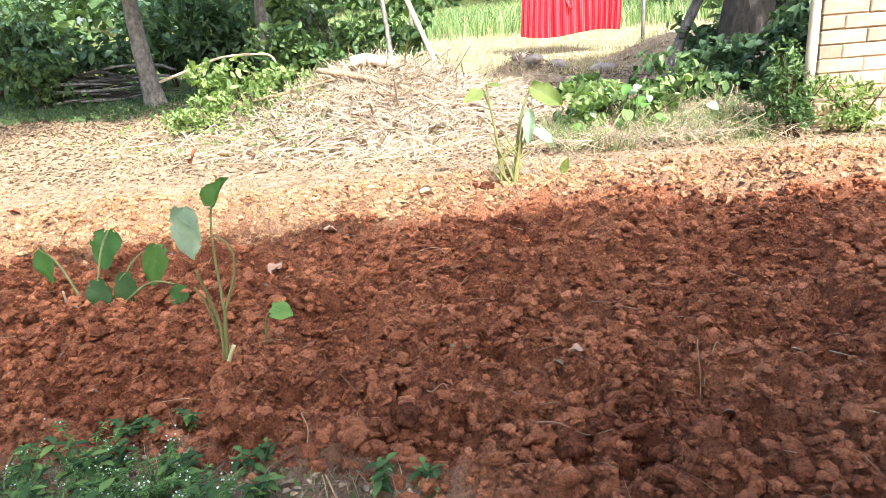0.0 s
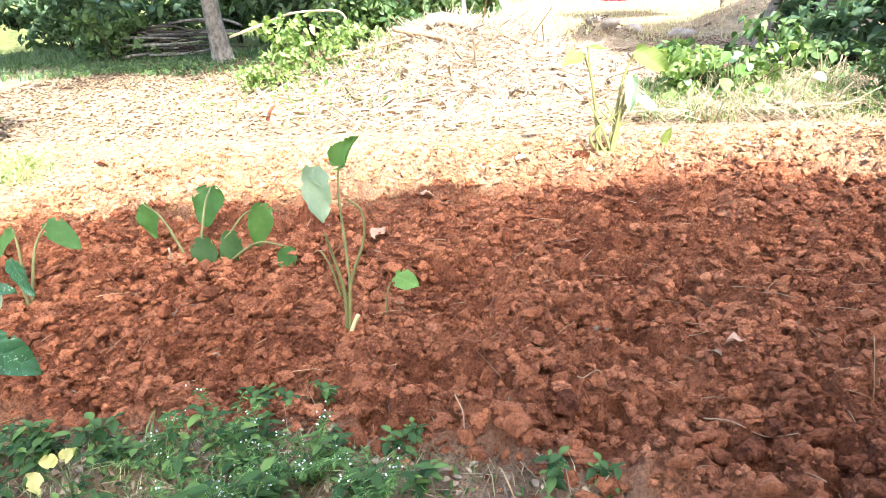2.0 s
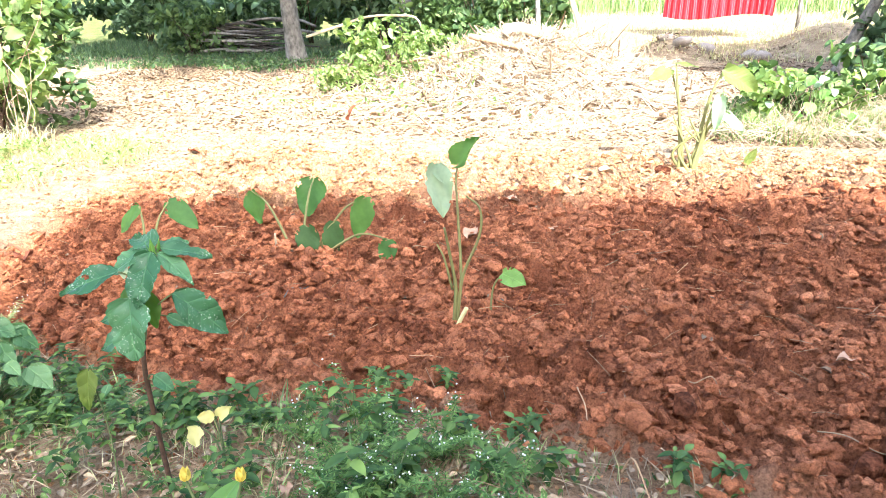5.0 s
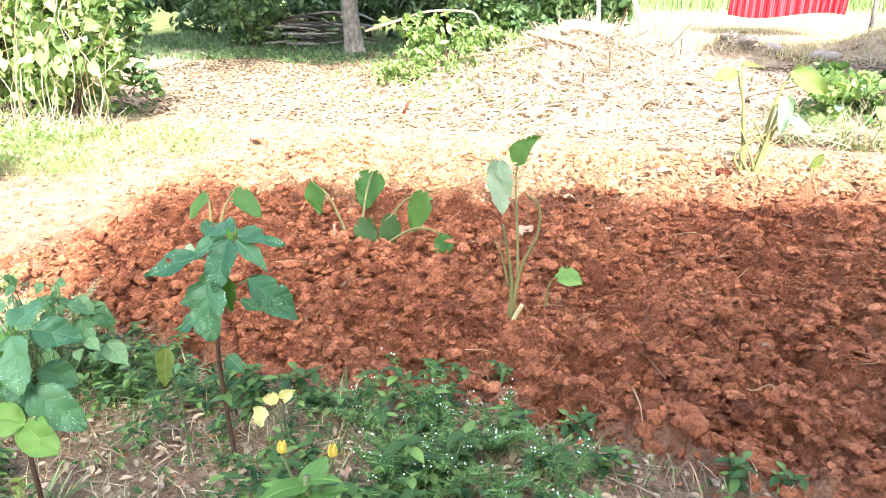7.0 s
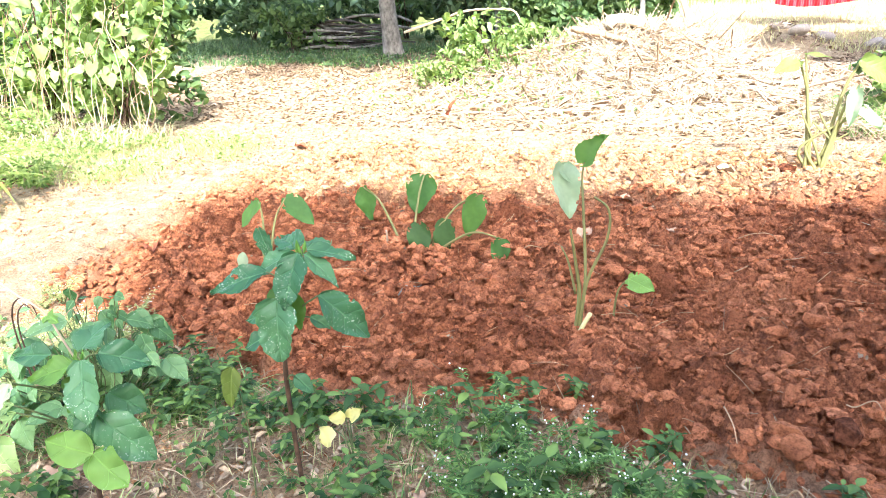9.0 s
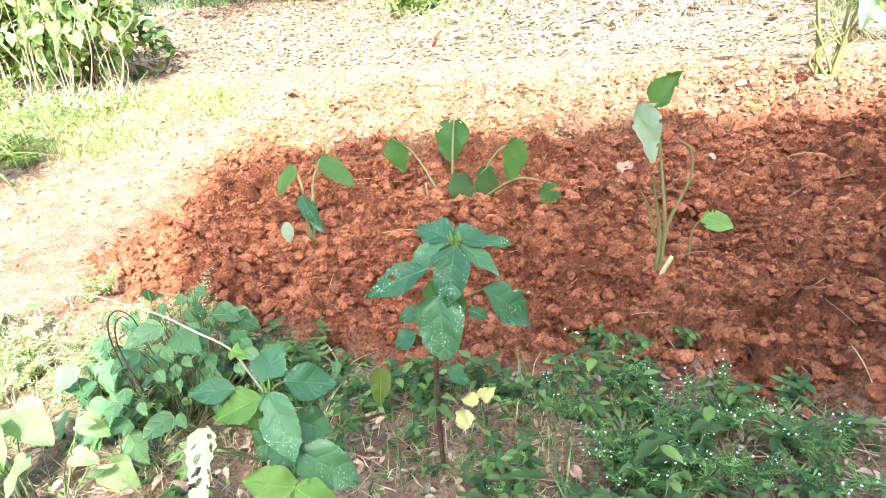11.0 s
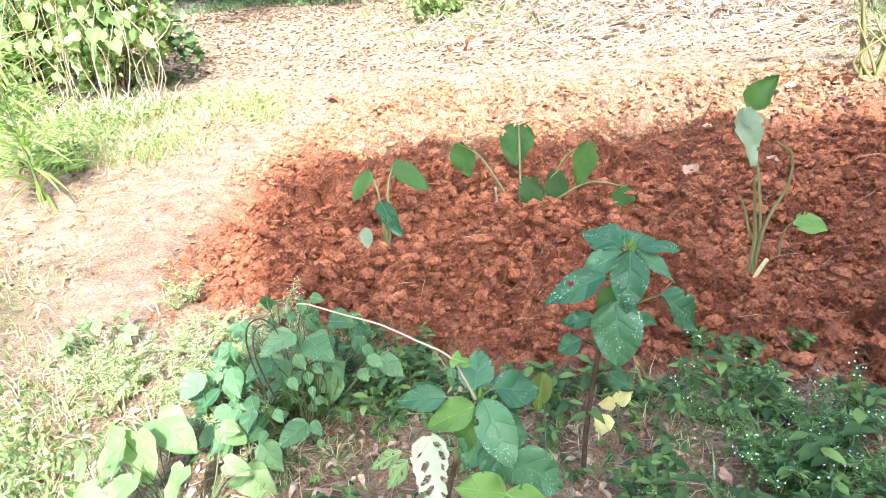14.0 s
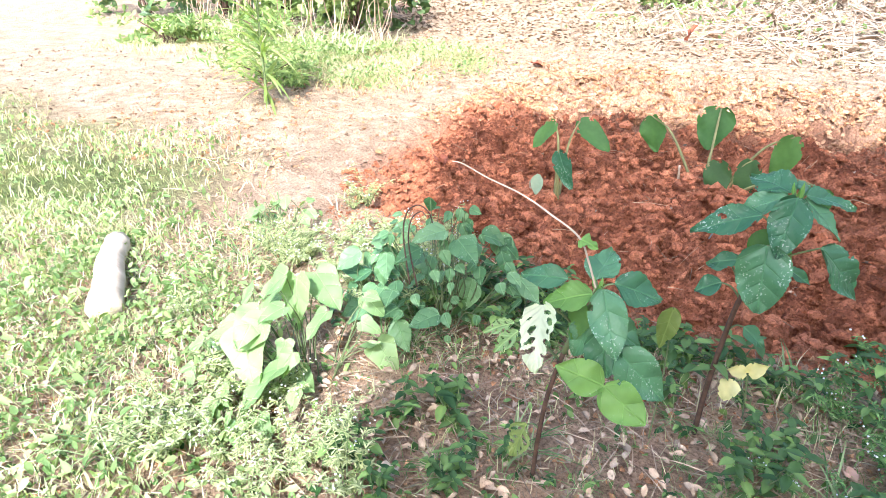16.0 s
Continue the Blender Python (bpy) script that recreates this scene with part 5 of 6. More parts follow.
def add_leaf(root, at, direction, length, width, mat, kind="ovate", up=(0, 0, 1), seed=0, name="leaf", label="", **kw):
    kw.setdefault("rows", 10)
    kw.setdefault("cols", 8)
    ob = put(name, *leaf(length, width, kind, seed=seed, **kw), mat, root, label)
    ob.matrix_basis = aim(at, direction, up)
    return ob


def add_stem(root, pts, r0, r1, mat, name="stalk", n=7, label=""):
    return put(name, *tube(curve_pts(pts, 6), r0, r1, n, 0.03, random.Random(len(pts))), mat, root, label)


def taro_leaf(root, foot, centre, out, size, face, seed, mat=None, r=0.006, **kw):
    """A stalk from foot, and a blade of that centre that hangs from it, running towards out with its face turned to face."""
    out = Vector(out).normalized()
    foot, top = Vector(foot), Vector(centre) - out * size * 0.42
    mid = foot.lerp(top, 0.55) + Vector((0, 0, 0.12 * (top - foot).length)) - out * 0.02
    stalk = add_stem(root, [foot, mid, top], r * 1.5, r * 0.7, TARO_STEM)
    kw.setdefault("cup", 0.12)
    kw.setdefault("droop", 0.12)
    kw.setdefault("notch", 0.04)
    add_leaf(stalk, top, out, size, size * kw.pop("wide", 0.82), mat or TARO, "shield", face, seed, jag=0.03, wave=0.06, rows=24, cols=18, bites=5, bite_from=0.0, bite_to=0.3, **kw)


# tall taro in the bed, one blade folded over, and a cut stalk
t1 = plant("taro_plant", -0.345, 2.75, "tall taro plant with one folded grey-green leaf", "taro plant", "taro plants", z=0.0)
add_stem(t1, [(0, 0, 0), (0.01, 0, 0.2), (-0.01, -0.02, 0.36), (-0.03, -0.05, 0.50)], 0.0105, 0.005, TARO_STEM)
s_top = add_stem(t1, [(0.01, 0.005, 0.02), (0.03, 0.02, 0.25), (0.0, 0.10, 0.55), (-0.018, 0.17, 0.66), (-0.015, 0.20, 0.72)], 0.008, 0.0035, TARO_STEM)
add_stem(t1, [(0.015, 0, 0.02), (0.04, 0, 0.26), (0.11, 0.01, 0.45), (0.11, 0.02, 0.57), (0.05, 0.03, 0.62)], 0.008, 0.004, TARO_STEM)
add_stem(t1, [(-0.005, 0, 0.2), (-0.04, 0, 0.34), (-0.07, -0.01, 0.41)], 0.006, 0.003, TARO_STEM)
add_leaf(t1, (-0.08, 0.05, 0.74), (0.22, -0.42, -1), 0.225, 0.115, TARO_BACK, "shield", (0.25, -1, 0.1), 31, "folded_leaf", "grey-green underside of a folded leaf", cup=0.7, droop=0.1, wave=0.16, notch=0.05, rows=16, twist=0.9, jag=0.10, cols=12, bites=5)
add_leaf(t1, (-0.10, 0.05, 0.735), (0.55, -0.15, -0.35), 0.10, 0.07, TARO_BACK, "round", (0.1, -0.6, 0.8), 35, "curled_lobe", rows=10, cup=0.5, bites=4)
add_leaf(s_top, (-0.015, 0.20, 0.715), (0.5, -0.12, 0.85), 0.16, 0.115, TARO, "ovate", (-0.45, -0.85, 0.3), 32, cup=0.7, droop=0.25, notch=0.05, wave=0.08, jag=0.05, rows=26, cols=20, bites=4, bite_from=0.5, bite_to=0.95, twist=0.4)
add_stem(t1, [(0.0, -0.02, -0.06), (0.012, -0.02, 0.0), (0.032, -0.02, 0.06), (0.062, -0.02, 0.125)], 0.011, 0.009, CUT_STALK, "cut_stalk", 8, "pale cut leaf stalk")
add_leaf(t1, (-0.02, -0.045, 0.015), (0.85, 0.0, -0.5), 0.085, 0.022, CUT_STALK, "lance", (0.3, -0.8, 0.5), 33, "torn_strip")


t1b = plant("taro_seedling", -0.20, 2.9, "taro seedling with a single light green leaf", "taro plant", "taro plants", z=0.0)
taro_leaf(t1b, (0, 0, 0), (0.10, -0.02, 0.22), (0.75, -0.45, -0.1), 0.13, (0, -0.65, 0.75), 34, PALE_LEAF, 0.004, wide=0.75)

# the spreading taro with six blades
t2 = plant("taro_plant", -1.34, 3.58, "spreading low taro plant with six dull green leaves", "taro plant", "taro plants", z=0.0)
taro_leaf(t2, (-0.12, 0, 0), (-0.43, 0.17, 0.24), (0.25, -0.25, -0.9), 0.215, (-0.4, -0.75, 0.35), 41, wide=0.8)
taro_leaf(t2, (-0.08, 0, 0), (-0.13, 0.33, 0.28), (-0.1, -0.4, -0.75), 0.25, (-0.1, -0.75, 0.6), 42, wide=0.85)
taro_leaf(t2, (0.0, 0, 0), (0.28, 0.10, 0.23), (-0.2, -0.2, -0.95), 0.26, (0.35, -0.85, 0.3), 43, wide=0.55)
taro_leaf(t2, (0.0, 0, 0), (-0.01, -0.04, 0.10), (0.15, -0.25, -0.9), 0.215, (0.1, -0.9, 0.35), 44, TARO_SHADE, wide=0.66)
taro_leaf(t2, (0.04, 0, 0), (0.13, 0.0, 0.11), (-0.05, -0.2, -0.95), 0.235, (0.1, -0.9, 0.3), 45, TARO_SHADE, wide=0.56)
taro_leaf(t2, (0.06, 0, 0), (0.49, -0.11, 0.095), (-0.1, -0.3, -0.9), 0.15, (-0.1, -0.95, 0.3), 46, wide=0.8)
add_stem(t2, [(-0.2, -0.05, -0.03), (-0.21, -0.05, 0.14)], 0.008, 0.006, STRAW, "dead_stalk")

t3 = plant("taro_plant", -2.06, 3.02, "small taro plant with three green leaves", "taro plant", "taro plants", z=0.0)
taro_leaf(t3, (0.02, 0, 0), (0.09, 0.25, 0.33), (0.8, -0.25, -0.45), 0.24, (0.1, -0.65, 0.8), 51, wide=0.5)
taro_leaf(t3, (0, 0, 0), (-0.13, 0.12, 0.33), (-0.55, -0.25, -0.65), 0.19, (-0.25, -0.75, 0.6), 52, wide=0.55)
taro_leaf(t3, (0.02, 0, 0), (0.06, -0.06, 0.22), (0.4, -0.2, -0.8), 0.21, (-0.3, -0.85, 0.4), 53, SAPLING, wide=0.5)
add_stem(t3, [(-0.08, -0.05, 0), (-0.12, -0.06, 0.1), (-0.07, -0.08, 0.17)], 0.006, 0.004, STRAW, "dead_stalk")
add_leaf(t3, (-0.06, -0.08, 0.17), (-0.1, -0.3, -0.9), 0.12, 0.07, TARO_BACK, "ovate", (0, -1, 0.2), 54, "withered_leaf")

# the big sunlit taro at the bed's far edge
t4 = plant("taro_plant", 1.13, 6.15, "large sunlit taro plant with drooping torn leaves", "taro plant", "taro plants", z=0.0)
taro_leaf(t4, (-0.05, 0, 0), (-0.27, 0.10, 0.84), (-0.85, -0.4, -0.3), 0.22, (-0.3, -0.7, 0.6), 61, OLIVE_LEAF, r=0.011, wide=0.7)
taro_leaf(t4, (-0.02, 0, 0), (-0.08, 0.10, 0.92), (0.95, 0.1, -0.05), 0.20, (0, -0.3, 1), 62, OLIVE_LEAF, r=0.010, wide=0.45)
taro_leaf(t4, (0.04, 0, 0), (0.36, 0.12, 0.80), (0.75, -0.1, -0.45), 0.34, (-0.25, -0.75, 0.6), 63, OLIVE_LEAF, r=0.012, wide=0.6, cup=0.5)
taro_leaf(t4, (0.04, -0.02, 0), (0.20, -0.05, 0.56), (-0.1, -0.3, -1), 0.32, (-0.2, -1, 0.1), 64, TARO_BACK, 0.011, wide=0.35, cup=0.8)
taro_leaf(t4, (0.06, -0.02, 0), (0.30, -0.05, 0.46), (0.45, -0.3, -0.3), 0.26, (0.3, -0.6, 0.7), 65, TARO_BACK, 0.010, wide=0.55, cup=0.5)
for i in range(7):
    a = random.Random(66 + i)
    add_stem(t4, [(a.uniform(-0.08, 0.08), a.uniform(-0.04, 0.04), 0), (a.uniform(-0.12, 0.12), 0, 0.2), (a.uniform(-0.22, 0.25), 0, a.uniform(0.3, 0.5))], 0.016, 0.006, TARO_STEM)
t4b = plant("taro_seedling", 1.62, 6.12, "small sunlit taro seedling with one curled leaf", "taro plant", "taro plants")
taro_leaf(t4b, (0, 0, 0), (0.02, 0, 0.15), (0.2, -0.2, 0.5), 0.16, (0.1, -0.9, 0.3), 67, OLIVE_LEAF, 0.005, wide=0.5, cup=0.5)


# ---- saplings at the near edge ----
def set_leaf(p, base, tip, width, mat, face, seed, stem_at=None, name="leaf", label="", kind="pointed", **kw):
    """A blade from base to tip; with stem_at, on a stalk of its own from there."""
    base, tip = Vector(base), Vector(tip)
    holder = p
    if stem_at is not None:
        a = Vector(stem_at)
        holder = add_stem(p, [a, a.lerp(base, 0.5) + Vector((0, 0, 0.01)), base], 0.003, 0.002, WEED_STEM, "leaf_stalk", 5)
    kw.setdefault("cup", 0.2)
    kw.setdefault("droop", 0.2)
    kw.setdefault("wave", 0.09)
    kw.setdefault("jag", 0.012)
    kw.setdefault("saw", 0.035)
    kw.setdefault("quilt", 0.03)
    kw.setdefault("rows", 22)
    kw.setdefault("cols", 16)
    kw.setdefault("bites", 1)
    return add_leaf(holder, base, tip - base, (tip - base).length * 1.08, width, mat, kind, face, seed, name, label, **kw)


def stem_point(pts, z):
    return tuple(np.interp(z, [p[2] for p in pts], [p[k] for p in pts]) for k in (0, 1, 2))


def sapling_1():
    p = plant("sapling", -0.995, 1.55, "leafy dark green sapling on a dark woody stem", "sapling", "saplings", z=0.0)
    low = [(0, 0, 0), (0.012, -0.03, 0.22), (0.036, -0.07, 0.45), (0.052, -0.075, 0.55)]
    high = [(0.052, -0.075, 0.55), (0.08, -0.07, 0.66), (0.114, -0.06, 0.785)]
    add_stem(p, low, 0.008, 0.0058, DARK_STEM, "stem", 8)
    add_stem(p, high, 0.007, 0.004, WEED_STEM, "green_shoot", 8, "young green upper stem")
    line = low + high[1:]
    spec = [  # height on the stem, base, tip, width, face
        (0.775, (0.116, -0.075, 0.80), (0.108, -0.165, 0.695), 0.080, (0.05, -0.75, 0.65)),
        (0.775, (0.105, -0.05, 0.80), (0.0, 0.02, 0.815), 0.072, (-0.1, -0.5, 0.9)),
        (0.77, (0.098, -0.07, 0.795), (0.0, -0.10, 0.755), 0.062, (-0.25, -0.6, 0.8)),
        (0.775, (0.128, -0.05, 0.80), (0.235, 0.0, 0.785), 0.052, (0.1, -0.35, 1)),
        (0.77, (0.128, -0.065, 0.795), (0.225, -0.075, 0.735), 0.046, (0.45, -0.3, 0.9)),
        (0.775, (0.118, -0.04, 0.80), (0.135, 0.06, 0.80), 0.060, (0.0, -0.4, 0.9)),
        (0.69, (0.058, -0.13, 0.765), (-0.072, -0.19, 0.735), 0.066, (-0.05, -0.6, 0.8)),
        (0.60, (0.185, -0.112, 0.71), (0.298, -0.058, 0.590), 0.082, (0.35, -0.6, 0.7)),
        (0.56, (0.083, -0.135, 0.700), (0.094, -0.195, 0.560), 0.118, (-0.05, -0.85, 0.5)),
        (0.58, (0.03, -0.10, 0.635), (-0.03, -0.12, 0.625), 0.042, (-0.1, -0.6, 0.8)),
        (0.52, (0.0, -0.09, 0.56), (-0.055, -0.11, 0.535), 0.050, (0.0, -0.6, 0.8)),
        (0.52, (0.01, -0.06, 0.60), (-0.05, -0.05, 0.585), 0.040, (0.0, -0.6, 0.8)),
        (0.68, (0.08, -0.10, 0.72), (0.05, -0.13, 0.655), 0.050, (-0.1, -0.8, 0.5)),
        (0.66, (0.10, -0.09, 0.70), (0.125, -0.12, 0.615), 0.046, (0.2, -0.8, 0.5)),
        (0.60, (0.13, -0.07, 0.625), (0.185, -0.07, 0.605), 0.034, (0.0, -0.4, 1)),
        (0.42, (0.07, -0.08, 0.45), (0.125, -0.09, 0.42), 0.040, (0.1, -0.5, 0.9))]
    for i, (z, base, tip, w, face) in enumerate(spec):
        set_leaf(p, base, tip, w * (0.98 if i == 8 else 1.08), SAPLING if i not in (12, 13) else TARO, face, 70 + i, stem_point(line, z), kind="shield" if i == 8 else "ovate", holes=2 if i == 6 else 0, bites=i % 2, rows=26 if i < 9 else 14, cols=16 if i < 9 else 10)
    for i in range(5):
        a = 1.25 * i
        add_leaf(p, (0.115, -0.06, 0.785), (math.cos(a) * 0.7, math.sin(a) * 0.7, 0.8), 0.045, 0.016, PALE_LEAF, "lance", (math.cos(a), math.sin(a), 0.3), 90 + i, "bud_leaf")
    for z, az in ((0.30, 320), (0.28, 200)):
        a = radians(az)
        add_leaf(p, stem_point(line, z), (math.cos(a), math.sin(a), 0.1), 0.06, 0.03, WEED, "pointed", (0, 0, 1), int(az), "low_leaf", droop=0.4)
    return p


def sapling_2():
    p = plant("sapling", -1.32, 1.15, "leafy sapling with chewed and pale lower leaves", "sapling", "saplings", z=0.0)
    low = [(0, 0, 0), (0.012, -0.012, 0.15), (0.035, -0.03, 0.32), (0.075, -0.055, 0.48)]
    high = [(0.075, -0.055, 0.48), (0.12, -0.08, 0.60), (0.145, -0.09, 0.672)]
    add_stem(p, low, 0.007, 0.0055, DARK_STEM, "stem", 8)
    add_stem(p, high, 0.0065, 0.0045, WEED_STEM, "green_shoot", 8, "young green upper stem")
    line = low + high[1:]
    spec = [  # height on the stem, base, tip, width, face, material
        (0.65, (0.085, -0.10, 0.69), (-0.012, -0.118, 0.688), 0.046, (-0.1, -0.7, 0.7), SAPLING),
        (0.67, (0.135, -0.075, 0.69), (0.138, 0.005, 0.735), 0.064, (0.0, -0.75, 0.6), SAPLING),
        (0.67, (0.14, -0.10, 0.672), (0.055, -0.145, 0.655), 0.056, (0.0, -0.6, 0.8), PALE_LEAF),
        (0.67, (0.158, -0.095, 0.685), (0.220, -0.175, 0.595), 0.068, (0.15, -0.75, 0.6), SAPLING),
        (0.66, (0.17, -0.06, 0.685), (0.262, -0.02, 0.660), 0.066, (0.1, -0.6, 0.8), SAPLING),
        (0.50, (0.205, -0.125, 0.578), (0.316, -0.115, 0.485), 0.078, (0.3, -0.75, 0.6), SAPLING),
        (0.56, (0.14, -0.09, 0.60), (0.12, -0.13, 0.535), 0.058, (0.0, -0.7, 0.7), SAPLING),
        (0.55, (0.17, -0.11, 0.60), (0.20, -0.15, 0.52), 0.070, (0.0, -0.8, 0.6), SAPLING),
        (0.52, (0.16, -0.05, 0.58), (0.235, -0.03, 0.54), 0.064, (0.2, -0.6, 0.8), SAPLING),
        (0.60, (0.125, -0.09, 0.64), (0.11, -0.12, 0.565), 0.048, (-0.1, -0.7, 0.7), TARO)]
    for i, (z, base, tip, w, face, mat) in enumerate(spec):
        set_leaf(p, base, tip, w * 1.12, mat, face, 120 + i, stem_point(line, z), kind="ovate", bites=i % 2, rows=26, cols=14)
    for i in range(5):
        a = 1.3 * i
        add_leaf(p, (0.146, -0.09, 0.672), (math.cos(a) * 0.7, math.sin(a) * 0.7, 0.8), 0.034, 0.013, PALE_LEAF, "lance", (math.cos(a), math.sin(a), 0.3), 180 + i, "bud_leaf")
    eaten = "bleached leaf eaten through with holes"
    set_leaf(p, (0.072, -0.190, 0.672), (0.104, -0.300, 0.604), 0.080, LACE, (-0.35, -0.75, 0.6), 140, stem_point(line, 0.56), "chewed_leaf", eaten, "shield", rows=52, cols=40, holes=9, bites=1, cup=0.25, droop=0.1, wave=0.06)
    set_leaf(p, (-0.01, -0.14, 0.575), (-0.075, -0.165, 0.548), 0.032, SUN_LEAF, (-0.2, -0.7, 0.7), 141, stem_point(line, 0.45), "chewed_leaf", eaten, "ovate", rows=36, cols=26, holes=7, bites=5)
    set_leaf(p, (0.005, -0.15, 0.565), (-0.035, -0.19, 0.525), 0.038, SUN_LEAF, (-0.2, -0.8, 0.6), 148, stem_point(line, 0.45), "chewed_leaf", eaten, "ovate", rows=36, cols=26, holes=6, bites=5)
    set_leaf(p, (-0.012, -0.03, 0.215), (-0.045, -0.06, 0.115), 0.068, OLIVE_LEAF, (-0.3, -0.9, 0.4), 147, stem_point(line, 0.2), "chewed_leaf", "withered yellow-green leaf with holes", "ovate", rows=36, cols=26, holes=7, bites=4)
    stalk = add_stem(p, [stem_point(line, 0.40), (0.15, -0.10, 0.50), (0.20, -0.15, 0.505)], 0.0025, 0.0018, WEED_STEM, "leaf_stalk", 5)
    set_leaf(stalk, (0.20, -0.154, 0.503), (0.116, -0.188, 0.541), 0.076, PALE_LEAF, (0.1, -0.75, 0.7), 142, None, "twin_leaf", "bright green rounded leaf", "ovate", jag=0.0, saw=0.0, quilt=0.008, cup=0.1, bites=0)
    set_leaf(stalk, (0.20, -0.154, 0.503), (0.292, -0.184, 0.468), 0.086, PALE_LEAF, (-0.05, -0.8, 0.6), 143, None, "twin_leaf", "bright green rounded leaf", "ovate", jag=0.0, saw=0.0, quilt=0.008, cup=0.1, bites=0)
    # long pale tendril that leaves the top of the sapling, with a young leaf on it
    vine = add_stem(p, [(0.145, -0.09, 0.67), (0.125, -0.10, 0.74), (0.10, -0.102, 0.79), (0.04, -0.105, 0.825), (-0.03, -0.095, 0.85), (-0.11, -0.09, 0.868), (-0.165, -0.10, 0.892), (-0.19, -0.10, 0.893)], 0.0024, 0.0013, PALE_WOOD, "tendril", 6, "long pale bare tendril")
    set_leaf(vine, (0.105, -0.102, 0.785), (0.142, -0.115, 0.785), 0.036, PALE_LEAF, (0, -0.6, 0.8), 146, None, "young_leaf", "", "heart", lobe=0.45, bites=0, saw=0.0)
    return p


def tall_weed():
    p = plant("tall_weed", -1.10, 1.46, "thin weed with one hanging olive-green leaf", "weed")
    add_stem(p, [(0, 0, 0), (0.01, 0, 0.25), (0.012, -0.03, 0.475)], 0.003, 0.002, WEED_STEM, "stem", 5)
    set_leaf(p, (0.012, -0.03, 0.475), (0.0, -0.06, 0.36), 0.056, OLIVE_LEAF, (0.2, -0.95, 0.2), 145)


tall_weed()
sapling_1()
sapling_2()


# ---- the bean bush and the pale broad-leaved plants beside it ----
def broad_plant(x, y, r, h, count, size, mat, label, seed, name="bean_plant", kind="pointed", category="plant", wide=0.72, lobe=0.0):
    """Leaves on thin stalks, most of them in the outer shell of the bush."""
    rng_ = random.Random(seed)
    p = plant(name, x, y, label, category)
    for i in range(count):
        a = rng_.uniform(0, 6.28)
        d = math.sqrt(rng_.random()) * r
        z = h * (1 - 0.62 * (d / r) ** 2) * (rng_.uniform(0.75, 1.05) if i % 3 else rng_.uniform(0.3, 0.8))
        at = Vector((math.cos(a) * d, math.sin(a) * d, z))
        foot = Vector((at.x * 0.35, at.y * 0.35, 0))
        stalk = add_stem(p, [foot, foot.lerp(at, 0.5) + Vector((rng_.uniform(-0.04, 0.04), rng_.uniform(-0.04, 0.04), 0.02)), at], 0.0028, 0.0015, WEED_STEM, "stalk", 5)
        s = size * (0.5 + 1.15 * rng_.random() ** 1.8)
        out = Vector((math.cos(a) * 0.6 + rng_.uniform(-0.7, 0.7), math.sin(a) * 0.4 - 0.35 + rng_.uniform(-0.5, 0.5), rng_.uniform(-0.9, 0.1)))
        add_leaf(stalk, at, out, s, s * wide, mat, kind, (rng_.uniform(-0.5, 0.5), rng_.uniform(-0.9, -0.1), 0.9), seed + i, rows=10, cols=8, cup=0.12, droop=0.2, wave=0.05, jag=0.02, notch=0.12 if kind == "heart" else 0, lobe=lobe)
    return p


broad_plant(-1.97, 1.74, 0.30, 0.50, 95, 0.082, BUSH_LEAF, "bushy bean plant with dark speckled leaves", 700)
broad_plant(-1.93, 1.60, 0.15, 0.24, 18, 0.060, BUSH_LEAF, "low bean plant with small round leaves", 780, kind="round", wide=0.95)
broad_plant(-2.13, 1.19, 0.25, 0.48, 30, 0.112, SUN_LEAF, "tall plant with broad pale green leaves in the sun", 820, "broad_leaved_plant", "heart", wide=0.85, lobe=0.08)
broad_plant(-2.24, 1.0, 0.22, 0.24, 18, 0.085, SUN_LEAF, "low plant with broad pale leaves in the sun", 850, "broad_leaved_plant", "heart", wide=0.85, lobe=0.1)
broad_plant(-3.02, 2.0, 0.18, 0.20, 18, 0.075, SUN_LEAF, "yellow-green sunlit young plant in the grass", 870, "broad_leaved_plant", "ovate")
broad_plant(-2.16, 1.66, 0.18, 0.36, 22, 0.08, BUSH_LEAF, "bushy bean plant with dark speckled leaves", 740)
broad_plant(-1.62, 1.88, 0.20, 0.20, 26, 0.055, BUSH_LEAF, "low leafy weed beside the bean plant", 760, "weed", wide=0.5)
bp = plant("tendril", -1.96, 1.52, "dark curled bean tendrils above the leaves", "tendril")
add_stem(bp, [(0, 0, 0.25), (-0.02, 0.0, 0.42), (-0.005, 0.0, 0.51), (0.04, 0.0, 0.55), (0.08, 0.0, 0.535), (0.095, 0.0, 0.50)], 0.003, 0.0018, DARK_STEM, "stem", 5)
add_stem(bp, [(0.03, 0, 0.25), (0.0, 0.0, 0.40), (0.012, 0.0, 0.49), (0.05, 0.0, 0.53), (0.07, 0.0, 0.52)], 0.003, 0.0018, DARK_STEM, "stem", 5)

yl = plant("yellowing_plant", -0.855, 1.68, "low plant with three yellowed leaves", "plant")
